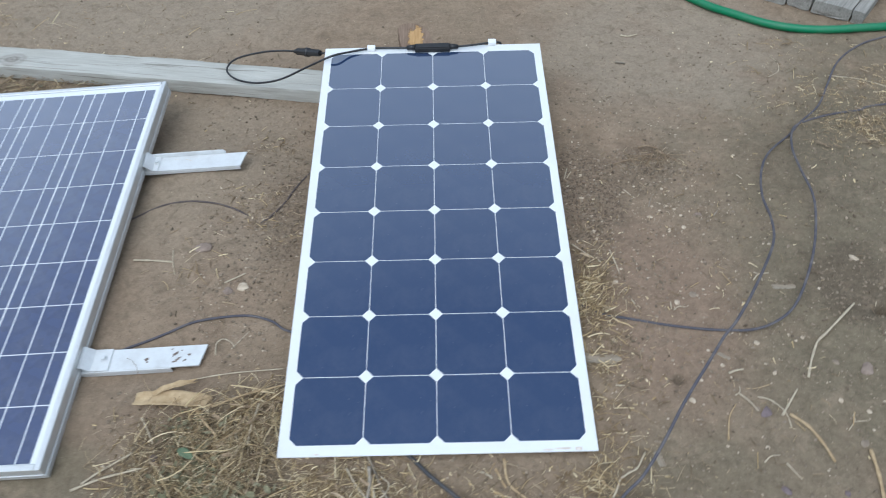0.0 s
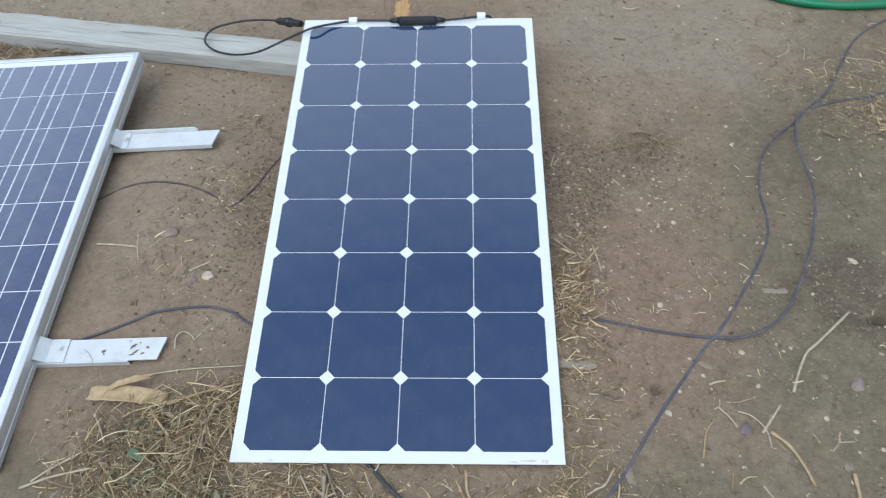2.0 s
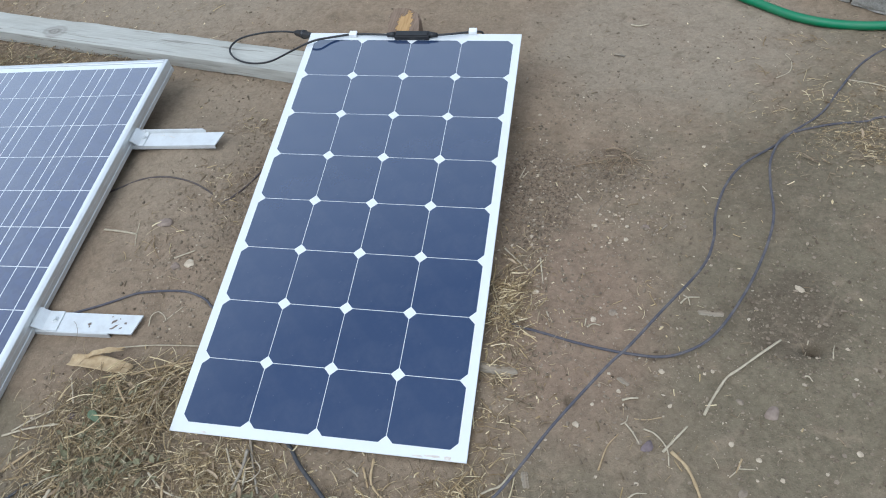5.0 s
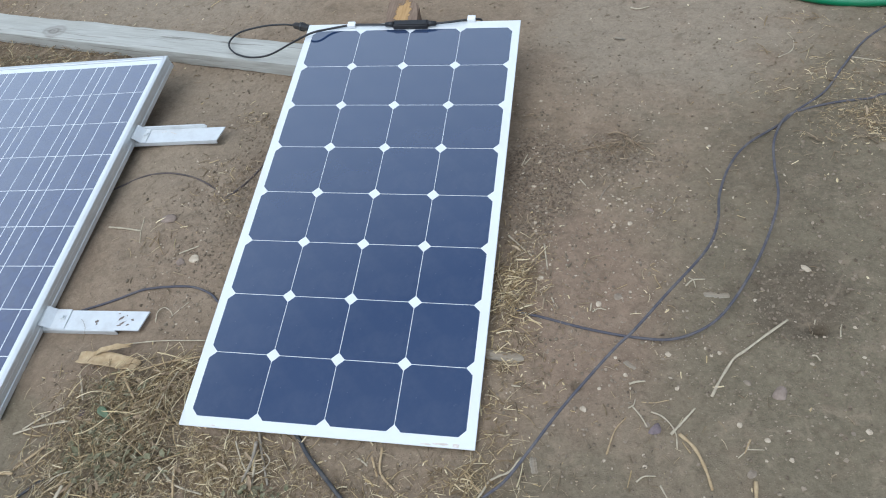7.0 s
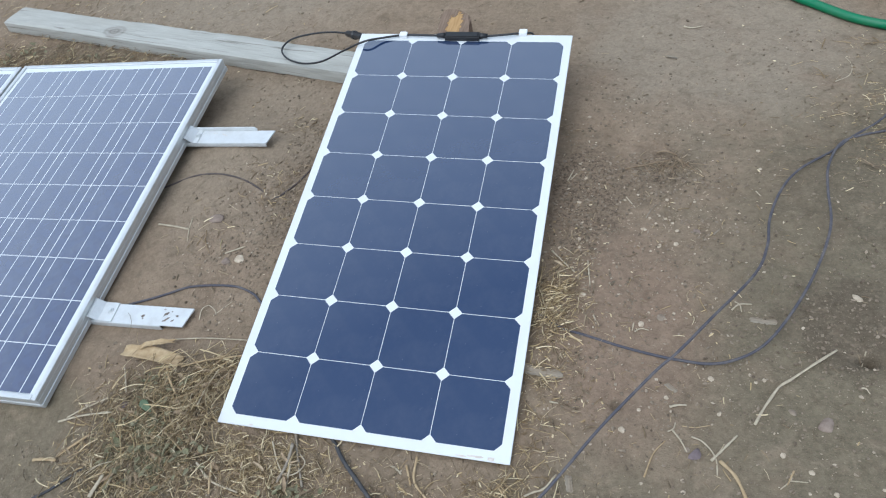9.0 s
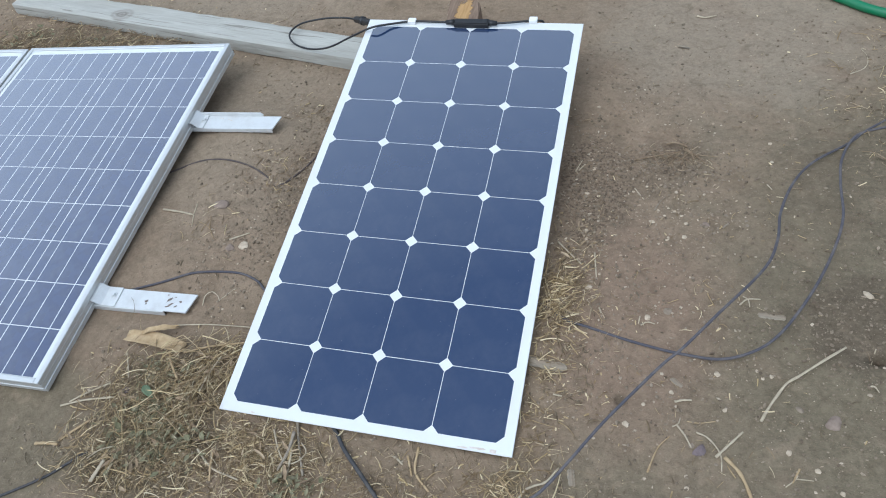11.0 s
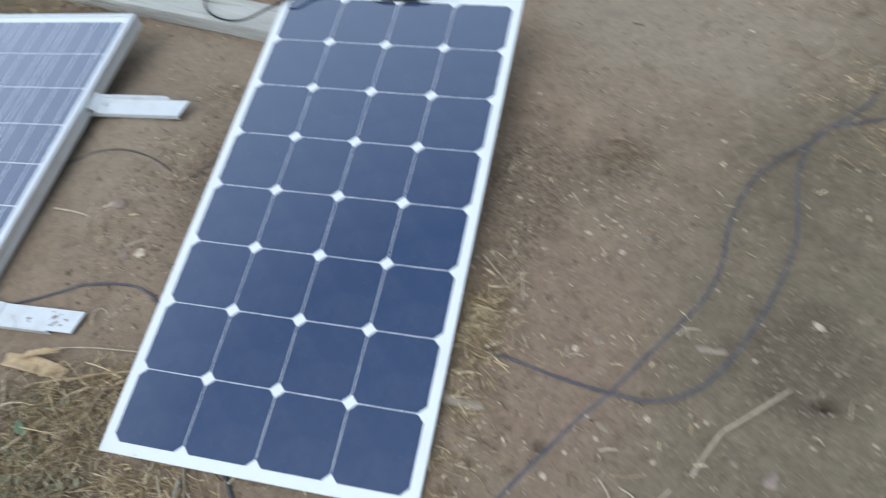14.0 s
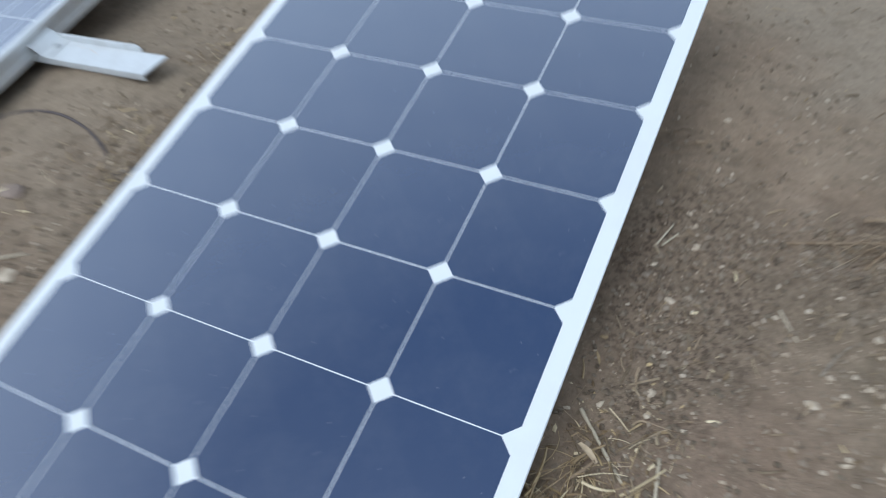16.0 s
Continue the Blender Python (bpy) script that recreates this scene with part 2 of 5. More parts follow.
def dusty_plain(name, base, dirt, rough, metal=0.0, amount=0.35, scale=30, spec=0.5):
    m, t, p = material(name, rough, metal, spec)
    v = coords(t)
    d = noise_tex(t, v, scale, 8, 0.7)
    col = mix(t, math_node(t, "MULTIPLY", ramp(t, d, [(0.45, (0, 0, 0)), (0.75, (1, 1, 1))]), amount), base, dirt)
    t.links.new(col, p.inputs["Base Color"])
    bump(t, p, noise_tex(t, v, scale * 8, 4), 0.1, 0.0006)
    return m


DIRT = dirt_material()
STONES = stone_material()
CLODS = straw_material("dry dirt clod", (0.115, 0.086, 0.062), (0.185, 0.143, 0.105), (0.27, 0.215, 0.16))
STONE_CRUMBS = straw_material("tan and peach pebble", (0.28, 0.21, 0.145), (0.46, 0.365, 0.26), (0.70, 0.59, 0.44))
STONE_PALE = plain_stone("pale limestone", (0.37, 0.295, 0.205), (0.60, 0.505, 0.375))
STONE_BROWN = plain_stone("brown stone", (0.19, 0.143, 0.110), (0.30, 0.235, 0.185))
STONE_GREY = plain_stone("grey-brown stone", (0.19, 0.150, 0.108), (0.31, 0.250, 0.182))
STONE_PURPLE = plain_stone("purple grey stone", (0.13, 0.10, 0.10), (0.22, 0.175, 0.17))
STRAW = straw_material("dry straw", (0.22, 0.145, 0.068), (0.56, 0.42, 0.205), (0.94, 0.81, 0.52))
STRAW_PALE = straw_material("pale dry grass", (0.30, 0.22, 0.115), (0.60, 0.48, 0.28), (0.92, 0.80, 0.55))
STRAW_DULL = straw_material("old straw litter", (0.14, 0.100, 0.060), (0.26, 0.19, 0.115), (0.42, 0.33, 0.21))
STALK = straw_material("bleached stalk", (0.50, 0.43, 0.31), (0.58, 0.51, 0.38), (0.66, 0.60, 0.47))
STALK_YELLOW = straw_material("yellow stalk", (0.44, 0.315, 0.165), (0.52, 0.385, 0.22), (0.60, 0.47, 0.30))
HUSK = straw_material("tan husk", (0.50, 0.36, 0.19), (0.56, 0.41, 0.22), (0.62, 0.47, 0.27))
LEAF_BROWN = straw_material("brown dry leaf", (0.20, 0.135, 0.08), (0.34, 0.245, 0.15), (0.50, 0.39, 0.25))
WEED = straw_material("grey green weed", (0.105, 0.115, 0.055), (0.165, 0.17, 0.088), (0.25, 0.235, 0.14))
TIMBER = weathered_wood("weathered grey timber", (0.37, 0.36, 0.315), (0.45, 0.44, 0.390), (0.53, 0.52, 0.470), (0.51, -0.013, 0.042))
TIMBER_DARK = weathered_wood("dark weathered plank", (0.13, 0.12, 0.105), (0.25, 0.235, 0.205), (0.38, 0.36, 0.32))
TWIG = weathered_wood("brown twig wood", (0.15, 0.115, 0.075), (0.25, 0.195, 0.130), (0.38, 0.31, 0.22))
MONO = cell_material("navy monocrystalline cell", (0.0145, 0.0330, 0.090), (0.0166, 0.0370, 0.100), False)
POLY = cell_material("blue polycrystalline cell", (0.017, 0.030, 0.094), (0.022, 0.037, 0.108), True)
SHEET = dusty_plain("white panel sheet", (0.71, 0.72, 0.71), (0.45, 0.38, 0.30), 0.28, amount=0.16, scale=9)
BACKSHEET = dusty_plain("white backsheet under glass", (0.72, 0.74, 0.75), (0.5, 0.45, 0.4), 0.12, amount=0.15, scale=20)
RIBBON = dusty_plain("silver ribbon under glass", (0.66, 0.69, 0.72), (0.4, 0.38, 0.36), 0.15, amount=0.2)
ALUMINIUM = dusty_plain("anodised aluminium", (0.66, 0.67, 0.66), (0.42, 0.37, 0.31), 0.42, 0.55, 0.3, 18)
BRACKET = dusty_plain("chalky white aluminium", (0.66, 0.67, 0.66), (0.30, 0.26, 0.22), 0.45, 0.25, 0.3, 26)
BLACK = dusty_plain("black plastic", (0.011, 0.011, 0.012), (0.10, 0.09, 0.08), 0.38, amount=0.12, scale=60)
CABLE_BLACK = dusty_plain("black cable sheath", (0.014, 0.014, 0.015), (0.10, 0.09, 0.085), 0.45, amount=0.3, scale=70)
CABLE_DUSTY = dusty_plain("dusty dark cable sheath", (0.082, 0.078, 0.090), (0.20, 0.175, 0.155), 0.95, amount=0.8, scale=28)
CABLE_BROWN = dusty_plain("brown dusty cable sheath", (0.075, 0.060, 0.056), (0.18, 0.145, 0.12), 0.9, amount=0.6, scale=40)
CABLE_GREY = dusty_plain("dark grey cable sheath", (0.045, 0.044, 0.046), (0.15, 0.13, 0.11), 0.7, amount=0.5, scale=60)
HOSE = dusty_plain("green rubber hose", (0.011, 0.165, 0.064), (0.10, 0.16, 0.09), 0.42, amount=0.35, scale=16)
WHITE_PLASTIC = dusty_plain("white plastic clip", (0.8, 0.8, 0.79), (0.5, 0.45, 0.4), 0.4, amount=0.1)
MUD = plain_stone("dried dark mud", (0.12, 0.095, 0.080), (0.26, 0.21, 0.17))
SMEAR = plain_stone("thin dried mud on white", (0.52, 0.44, 0.36), (0.76, 0.71, 0.64))


# ---- mesh helpers ----
def part(name, bm, mat, parent=None, label="", smooth=False):
    """One mesh object from a bmesh, under a thing or a part."""
    me = bpy.data.meshes.new(name)
    bm.to_mesh(me)
    bm.free()
    me.materials.append(mat)
    if smooth:
        for f in me.polygons:
            f.use_smooth = True
    ob = new(name, me)
    if parent:
        ob.parent = parent
    if label:
        tagged(ob, label)
    return ob


def thing(name, m=None):
    ob = new(name)
    ob.empty_display_size = 0.05
    if m is not None:
        ob.matrix_world = m
    return ob


def box(x0, x1, y0, y1, z0, z1, bevel=0.0, segments=2):
    bm = bmesh.new()
    bmesh.ops.create_cube(bm, size=1.0)
    for v in bm.verts:
        v.co = Vector(((x0 + x1) / 2 + v.co.x * (x1 - x0), (y0 + y1) / 2 + v.co.y * (y1 - y0), (z0 + z1) / 2 + v.co.z * (z1 - z0)))
    if bevel:
        bmesh.ops.bevel(bm, geom=bm.edges[:], offset=bevel, segments=segments, affect="EDGES", profile=0.6)
    return bm


def prism(outline, z0, z1):
    """An upright prism over an outline that runs counter-clockwise."""
    bm = bmesh.new()
    low = [bm.verts.new((x, y, z0)) for x, y in outline]
    high = [bm.verts.new((x, y, z1)) for x, y in outline]
    bm.faces.new(low[::-1])
    bm.faces.new(high)
    for i in range(len(outline)):
        j = (i + 1) % len(outline)
        bm.faces.new((low[i], low[j], high[j], high[i]))
    return bm


def smooth_line(points, per=8):
    """A Catmull-Rom curve through the points."""
    p = [Vector(q) for q in points]
    p = [p[0] * 2 - p[1], *p, p[-1] * 2 - p[-2]]
    out = []
    for i in range(1, len(p) - 2):
        for k in range(per):
            u = k / per
            a, b, c, d = p[i - 1], p[i], p[i + 1], p[i + 2]
            out.append(0.5 * (2 * b + (c - a) * u + (2 * a - 5 * b + 4 * c - d) * u * u + (3 * b - a - 3 * c + d) * u ** 3))
    return out + [p[-2]]


def tube(line, radius, sides=8, flat=1.0):
    """A closed tube along a line; radius may be a function of 0..1."""
    bm = bmesh.new()
    rings, n = [], len(line)
    for i, c in enumerate(line):
        way = (line[min(i + 1, n - 1)] - line[max(i - 1, 0)]).normalized()
        side = way.cross(Vector((0, 0, 1)))
        side = side.normalized() if side.length > 1e-4 else Vector((1, 0, 0))
        up = side.cross(way)
        r = radius(i / (n - 1)) if callable(radius) else radius
        rings.append([bm.verts.new(c + r * (math.cos(a) * side + flat * math.sin(a) * up)) for a in (2 * math.pi * k / sides for k in range(sides))])
    for a, b in zip(rings, rings[1:]):
        for k in range(sides):
            bm.faces.new((a[k], a[(k + 1) % sides], b[(k + 1) % sides], b[k]))
    bm.faces.new(rings[0][::-1])
    bm.faces.new(rings[-1])
    bmesh.ops.recalc_face_normals(bm, faces=bm.faces[:])
    return bm


def pebble_bm(size, flat=0.6, seed=0, detail=3):
    bm = bmesh.new()
    bmesh.ops.create_icosphere(bm, subdivisions=detail, radius=1.0)
    r = random.Random(seed)
    off = Vector((r.uniform(0, 50), r.uniform(0, 50), r.uniform(0, 50)))
    sx, sy = r.uniform(0.8, 1.25), r.uniform(0.75, 1.05)
    for v in bm.verts:
        k = 1 + 0.30 * noise.noise(v.co * 1.2 + off) + 0.12 * noise.noise(v.co * 3 + off)
        k = min(k, 1.12)
        v.co = v.co * k
    for _ in range(9):
        cut = Vector((r.gauss(0, 1), r.gauss(0, 1), r.gauss(0, 0.8))).normalized()
        depth = r.uniform(0.68, 0.92)
        for v in bm.verts:
            over = v.co.dot(cut) - depth
            if over > 0:
                v.co -= cut * over
    for v in bm.verts:
        v.co = Vector((v.co.x * sx, v.co.y * sy, v.co.z * flat)) * size
    return bm


# ---- ground ----
def panel_z(x, y):
    return 0.075 - 0.0397 * x + 0.1239 * y


def bell(x, y, cx, cy, rx, ry):
    return math.exp(-((x - cx) / rx) ** 2 - ((y - cy) / ry) ** 2)


def ground_z(x, y):
    z = 0.020 * bell(x, y, 0.80, -0.25, 0.40, 0.42) - 0.025 * bell(x, y, 0.55, 0.95, 0.55, 0.35)
    z += 0.014 * bell(x, y, -0.48, 0.02, 0.25, 0.35) + 0.012 * bell(x, y, -0.30, -0.56, 0.12, 0.14)
    z += 0.026 * bell(x, y, -0.57, 0.235, 0.13, 0.09)
    z -= 0.016 * bell(x, y, 0.433, -0.390, 0.011, 0.009) + 0.020 * bell(x, y, -0.72, -0.56, 0.16, 0.14) + 0.012 * bell(x, y, -0.57, -0.32, 0.13, 0.05)
    z -= 0.016 * bell(x, y, 0.27, -0.50, 0.16, 0.16) + 0.045 * bell(x, y, 0.836, -0.264, 0.012, 0.009) + 0.006 * bell(x, y, 0.82, -0.24, 0.05, 0.04)
    fade = 1.0 / (1.0 + 0.02 * (x * x + y * y))
    v = Vector((x, y, 0))
    z += fade * (0.010 * noise.noise(v * 2.3) + 0.005 * noise.noise(v * 7 + Vector((3, 9, 1))) + 0.0028 * noise.noise(v * 22) + 0.0016 * noise.noise(v * 60))
    if abs(x) < 0.34 and abs(y) < 0.60:
        z = min(z, panel_z(x, y) - 0.006)
    return z


def axis(lo, hi, step, far):
    mid = list(np.arange(lo, hi + step / 2, step))
    k = step
    a, b = [], []
    e = hi
    while e < far:
        k *= 1.35
        e += k
        b.append(e)
    e, k = lo, step
    while e > -far:
        k *= 1.35
        e -= k
        a.append(e)
    return a[::-1] + mid + b


def ground():
    xs, ys = axis(-1.9, 1.55, 0.0085, 90), axis(-1.0, 1.35, 0.0085, 90)
    verts = [(x, y, ground_z(x, y)) for y in ys for x in xs]
    w = len(xs)
    faces = [(j * w + i, j * w + i + 1, (j + 1) * w + i + 1, (j + 1) * w + i) for j in range(len(ys) - 1) for i in range(w - 1)]
    me = bpy.data.meshes.new("ground")
    me.from_pydata(verts, [], faces)
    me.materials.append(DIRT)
    me.polygons.foreach_set("use_smooth", [True] * len(faces))
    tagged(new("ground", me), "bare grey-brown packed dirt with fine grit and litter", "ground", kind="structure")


ground()


def on_ground(points, lift=0.0, per=8):
    """A line over the ground through points (x, y) or (x, y, extra height)."""
    return smooth_line([(p[0], p[1], ground_z(p[0], p[1]) + lift + (p[2] if len(p) > 2 else 0)) for p in points], per)


# ---- flexible panel ----
PITCH, CELL = 0.1265, 0.1253
PANEL = Matrix(((0.9992, 0.0, 0.0400, 0.0), (0.0050, 0.9923, -0.1238, 0.0), (-0.0397, 0.1239, 0.9915, 0.075), (0, 0, 0, 1)))


def octagon(w, h, c):
    x, y = w / 2, h / 2
    return [(x - c, -y), (x, -y + c), (x, y - c), (x - c, y), (-x + c, y), (-x, y - c), (-x, -y + c), (-x + c, -y)]


def flexible_panel():
    ob = tagged(thing("flexible_solar_panel", PANEL), "thin white flexible solar panel with navy cells on a wood block", "solar panel")
    part("sheet", box(-0.2705, 0.2705, -0.525, 0.531, -0.0032, 0.0, 0.0008, 1), SHEET, ob, "glossy white laminated sheet")
    mesh = None
    for j in range(8):
        for i in range(4):
            if mesh is None:
                c = part("solar_cell", prism(octagon(CELL, CELL, 0.0125), -0.0006, 0.00012), MONO, ob)
                mesh = c.data
            else:
                c = new("solar_cell", mesh)
                c.parent = ob
            c.location = ((i - 1.5) * PITCH, (j - 3.5) * PITCH, 0)
    smear = random.Random(4)
    for cx, cy, long, wide in ((0.214, -0.5195, 0.016, 0.0026), (0.238, -0.5205, 0.008, 0.0030), (0.186, -0.5215, 0.009, 0.0018), (-0.205, -0.5215, 0.006, 0.0015)):
        bm = bmesh.new()
        bm.faces.new([bm.verts.new((cx + long * math.cos(a) * k, cy + wide * math.sin(a) * k, 0.0003)) for a, k in ((2 * math.pi * q / 13, smear.uniform(0.6, 1.2)) for q in range(13))])
        part("dirt_smear", bm, SMEAR, ob)
    jb = part("junction_box", box(-0.044, 0.044, 0.505, 0.527, 0.0, 0.0125, 0.003), BLACK, ob, "black plastic junction box")
    part("lid", box(-0.040, 0.040, 0.508, 0.524, 0.0120, 0.0145, 0.001), BLACK, jb)
    part("cable_gland", tube([Vector((-0.044, 0.516, 0.009)), Vector((-0.052, 0.516, 0.009)), Vector((-0.064, 0.516, 0.008))], lambda u: 0.0075 - 0.002 * u, 10), BLACK, jb, smooth=True)
    part("cable_gland", tube([Vector((0.044, 0.516, 0.009)), Vector((0.052, 0.516, 0.009)), Vector((0.064, 0.516, 0.008))], lambda u: 0.0075 - 0.002 * u, 10), BLACK, jb, smooth=True)
    for x, y in ((-0.154, 0.520), (0.150, 0.533)):
        part("cable_clip", box(x - 0.010, x + 0.010, y - 0.007, y + 0.009, 0.0002, 0.0098, 0.002), WHITE_PLASTIC, ob, "white adhesive cable clip")
    inv = PANEL.inverted()
    left = [(-0.062, 0.516, 0.008), (-0.105, 0.520, 0.006), (-0.154, 0.521, 0.005), (-0.205, 0.506, 0.008), (-0.250, 0.484, 0.014)]
    out = [inv @ Vector(q) for q in ((-0.315, 0.485, 0.128), (-0.40, 0.505, 0.082), (-0.475, 0.535, 0.056), (-0.535, 0.565, 0.052), (-0.566, 0.606, 0.056), (-0.548, 0.650, 0.060), (-0.484, 0.676, 0.060), (-0.425, 0.682, 0.058), (-0.388, 0.672, 0.060))]
    lead = part("lead_cable", tube(smooth_line([*left, *out], 7), 0.0027, 8), CABLE_BLACK, ob, "thin black lead cable in a loop", True)
    a, b = inv @ Vector((-0.388, 0.672, 0.060)), inv @ Vector((-0.300, 0.590, 0.100))
    d = (b - a)
    part("connector", tube([a, a + d * 0.12, a + d * 0.14, a + d * 0.45, a + d * 0.47, a + d * 0.56, a + d * 0.58, a + d * 0.95, a + d], lambda u: (0.005, 0.006, 0.0095, 0.010, 0.0125, 0.0125, 0.010, 0.009, 0.007)[round(u * 8)], 10), BLACK, lead, "black plug-in connector")
    right = [(0.062, 0.516, 0.008), (0.105, 0.520, 0.009), (0.150, 0.532, 0.005), (0.172, 0.540, -0.004), (0.16, 0.530, -0.016), (0.05, 0.50, -0.020), (-0.13, 0.49, -0.020), (-0.24, 0.535, -0.022)]
    part("lead_cable", tube(smooth_line([*right, b], 7), 0.0027, 8), CABLE_BLACK, ob, "thin black lead cable", True)


flexible_panel()


# ---- framed panels ----
def framed_panel():
    """A framed glass panel; origin at the middle of its upper face."""
    W, L, D = 0.676, 1.030, 0.037
    ob = thing("framed_solar_panel")
    tagged(ob, "aluminium framed blue polycrystalline solar panel on low feet", "solar panel", "framed panels side by side")
    lip, x, y = 0.011, W / 2, L / 2
    for sx in (-1, 1):
        a, b = sorted((sx * x, sx * (x - lip)))
        part("frame_rail", box(a, b, -y, y, -0.012, 0.0, 0.0012, 1), ALUMINIUM, ob)
        a, b = sorted((sx * (x - 0.0015), sx * (x - 0.005)))
        rail = part("frame_rail", box(a, b, -y + 0.001, y - 0.001, -D, -0.0125, 0.0008, 1), ALUMINIUM, ob)
        a, b = sorted((sx * (x - 0.0002), sx * (x - 0.005)))
        part("frame_rib", box(a, b, -y + 0.0005, y - 0.0005, -D, -D + 0.012, 0.0008, 1), ALUMINIUM, rail)
    for sy in (-1, 1):
        a, b = sorted((sy * y, sy * (y - lip)))
        part("frame_rail", box(-x + lip + 0.0003, x - lip - 0.0003, a, b, -0.012, 0.0, 0.0012, 1), ALUMINIUM, ob)
        a, b = sorted((sy * (y - 0.0015), sy * (y - 0.005)))
        rail = part("frame_rail", box(-x + 0.0055, x - 0.0055, a, b, -D, -0.0125, 0.0008, 1), ALUMINIUM, ob)
        a, b = sorted((sy * (y - 0.0002), sy * (y - 0.005)))
        part("frame_rib", box(-x + 0.0055, x - 0.0055, a, b, -D, -D + 0.012, 0.0008, 1), ALUMINIUM, rail)
    part("backsheet", box(-x + lip + 0.0005, x - lip - 0.0005, -y + lip + 0.0005, y - lip - 0.0005, -0.008, -0.0035), BACKSHEET, ob, "white sheet behind the cells")
    cw, ch, gx, gy = 0.1555, 0.1078, 0.0032, 0.0022
    mesh = None
    for j in range(9):
        for i in range(4):
            if mesh is None:
                c = part("solar_cell", box(-cw / 2, cw / 2, -ch / 2, ch / 2, -0.0036, -0.0030), POLY, ob)
                mesh = c.data
            else:
                c = new("solar_cell", mesh)
                c.parent = ob
            c.location = ((i - 1.5) * (cw + gx), (j - 4) * (ch + gy) - 0.008, 0)
    mesh = None
    for i in range(4):
        for k in (-1, 0, 1):
            if mesh is None:
                c = part("busbar", box(-0.0011, 0.0011, -4.5 * (ch + gy), 4.5 * (ch + gy), -0.0032, -0.0027), RIBBON, ob)
                mesh = c.data
            else:
                c = new("busbar", mesh)
                c.parent = ob
            c.location = ((i - 1.5) * (cw + gx) + k * cw / 3, -0.008, 0)
    return ob


def folded(profile, y0, y1):
    """A strip of bent sheet: the profile's (x, z) points, 2.2 mm thick, from y0 to y1."""
    bm = bmesh.new()
    rows = []
    for px, pz in profile:
        rows.append([bm.verts.new((px, y0, pz)), bm.verts.new((px, y1, pz)), bm.verts.new((px, y1, pz + 0.0022)), bm.verts.new((px, y0, pz + 0.0022))])
    for a, b in zip(rows, rows[1:]):
        for k in range(4):
            bm.faces.new((a[k], b[k], b[(k + 1) % 4], a[(k + 1) % 4]))
    bm.faces.new(rows[0])
    bm.faces.new(rows[-1][::-1])
    bmesh.ops.recalc_face_normals(bm, faces=bm.faces[:])
    return bm


def foot(parent, y, raised, far):
    """A folded aluminium foot that reaches out from under the frame's side, held by a bent clip."""
    x = 0.338
    top = -0.0325 + raised
    f = part("mounting_foot", prism([(x - 0.02, y - 0.0225), (x + 0.226, y - 0.0225), (x + 0.236, y + 0.0225), (x - 0.02, y + 0.0225)], top - 0.003, top), BRACKET, parent, "white aluminium angle foot with dirt marks")
    if far:
        bm = prism([(x - 0.02, top - 0.012), (x + 0.180, top - 0.012), (x + 0.186, top + 0.004), (x + 0.180, top + 0.010), (x - 0.02, top + 0.010)], -0.0016, 0.0016)
        bm.transform(Matrix.Translation((0, y + 0.0245, 0)) @ Matrix.Rotation(math.radians(90), 4, "X"))
        part("flange", bm, BRACKET, f)
        part("flange", box(x - 0.02, x + 0.224, y - 0.0225, y - 0.0195, top - 0.012, top - 0.0032, 0.0006, 1), BRACKET, f)
    else:
        part("flange", box(x - 0.02, x + 0.172, y - 0.0250, y - 0.0220, top - 0.016, top - 0.0008, 0.0008, 1), BRACKET, f)
    part("clip", folded([(x - 0.001, -0.0165), (x + 0.004, -0.0175), (x + 0.018, top + 0.0003), (x + (0.030 if far else 0.052), top + 0.0003)], y - 0.0235, y + 0.0235), BRACKET, f, "bent aluminium clip")
    bm = bmesh.new()
    bmesh.ops.create_cone(bm, cap_ends=True, segments=14, radius1=0.0078, radius2=0.0074, depth=0.0012, matrix=Matrix.Translation((x + (0.024 if far else 0.038), y + 0.003, top + 0.0031)))
    bmesh.ops.create_cone(bm, cap_ends=True, segments=6, radius1=0.0052, radius2=0.0048, depth=0.0045, matrix=Matrix.Translation((x + (0.024 if far else 0.038), y + 0.003, top + 0.0058)))
    part("bolt", bm, ALUMINIUM, f)
    marks = random.Random(8)
    for hx, hy, long, wide, turn in ((0.122, -0.003, 0.0048, 0.0040, 20), (0.124, -0.009, 0.0024, 0.0026, 0), (0.176, 0.005, 0.0085, 0.0028, 42), (0.183, -0.006, 0.0085, 0.0024, 34), (0.176, -0.012, 0.0060, 0.0019, 12), (0.204, 0.002, 0.0028, 0.0042, 60), (0.196, -0.010, 0.0055, 0.0019, 35), (0.188, 0.012, 0.0020, 0.0018, 0), (0.168, 0.016, 0.0024, 0.0014, 0)) if not far else ((0.098, 0.008, 0.012, 0.0012, -24), (0.070, 0.013, 0.009, 0.0010, 12)):
        bm = bmesh.new()
        ring = []
        for q in range(14):
            a, k = 2 * math.pi * q / 14, marks.uniform(0.55, 1.25)
            px, py, ta = long * k * math.cos(a), wide * k * math.sin(a), math.radians(turn)
            ring.append(bm.verts.new((x + hx + px * math.cos(ta) - py * math.sin(ta), y + hy + px * math.sin(ta) + py * math.cos(ta), top + 0.0004)))
        bm.faces.new(ring)
        part("dirt_mark", bm, MUD if not far else SMEAR, f)


PV = pose(-1.019, -0.022, 0.0600, 4.3, -0.6, 0.85)
pv = framed_panel()
second = copy_thing(pv, PV @ pose(-0.686, -0.004, 0))
pv.matrix_world = PV
foot(pv, 0.243, -0.001, True)
foot(pv, -0.290, 0.0015, False)


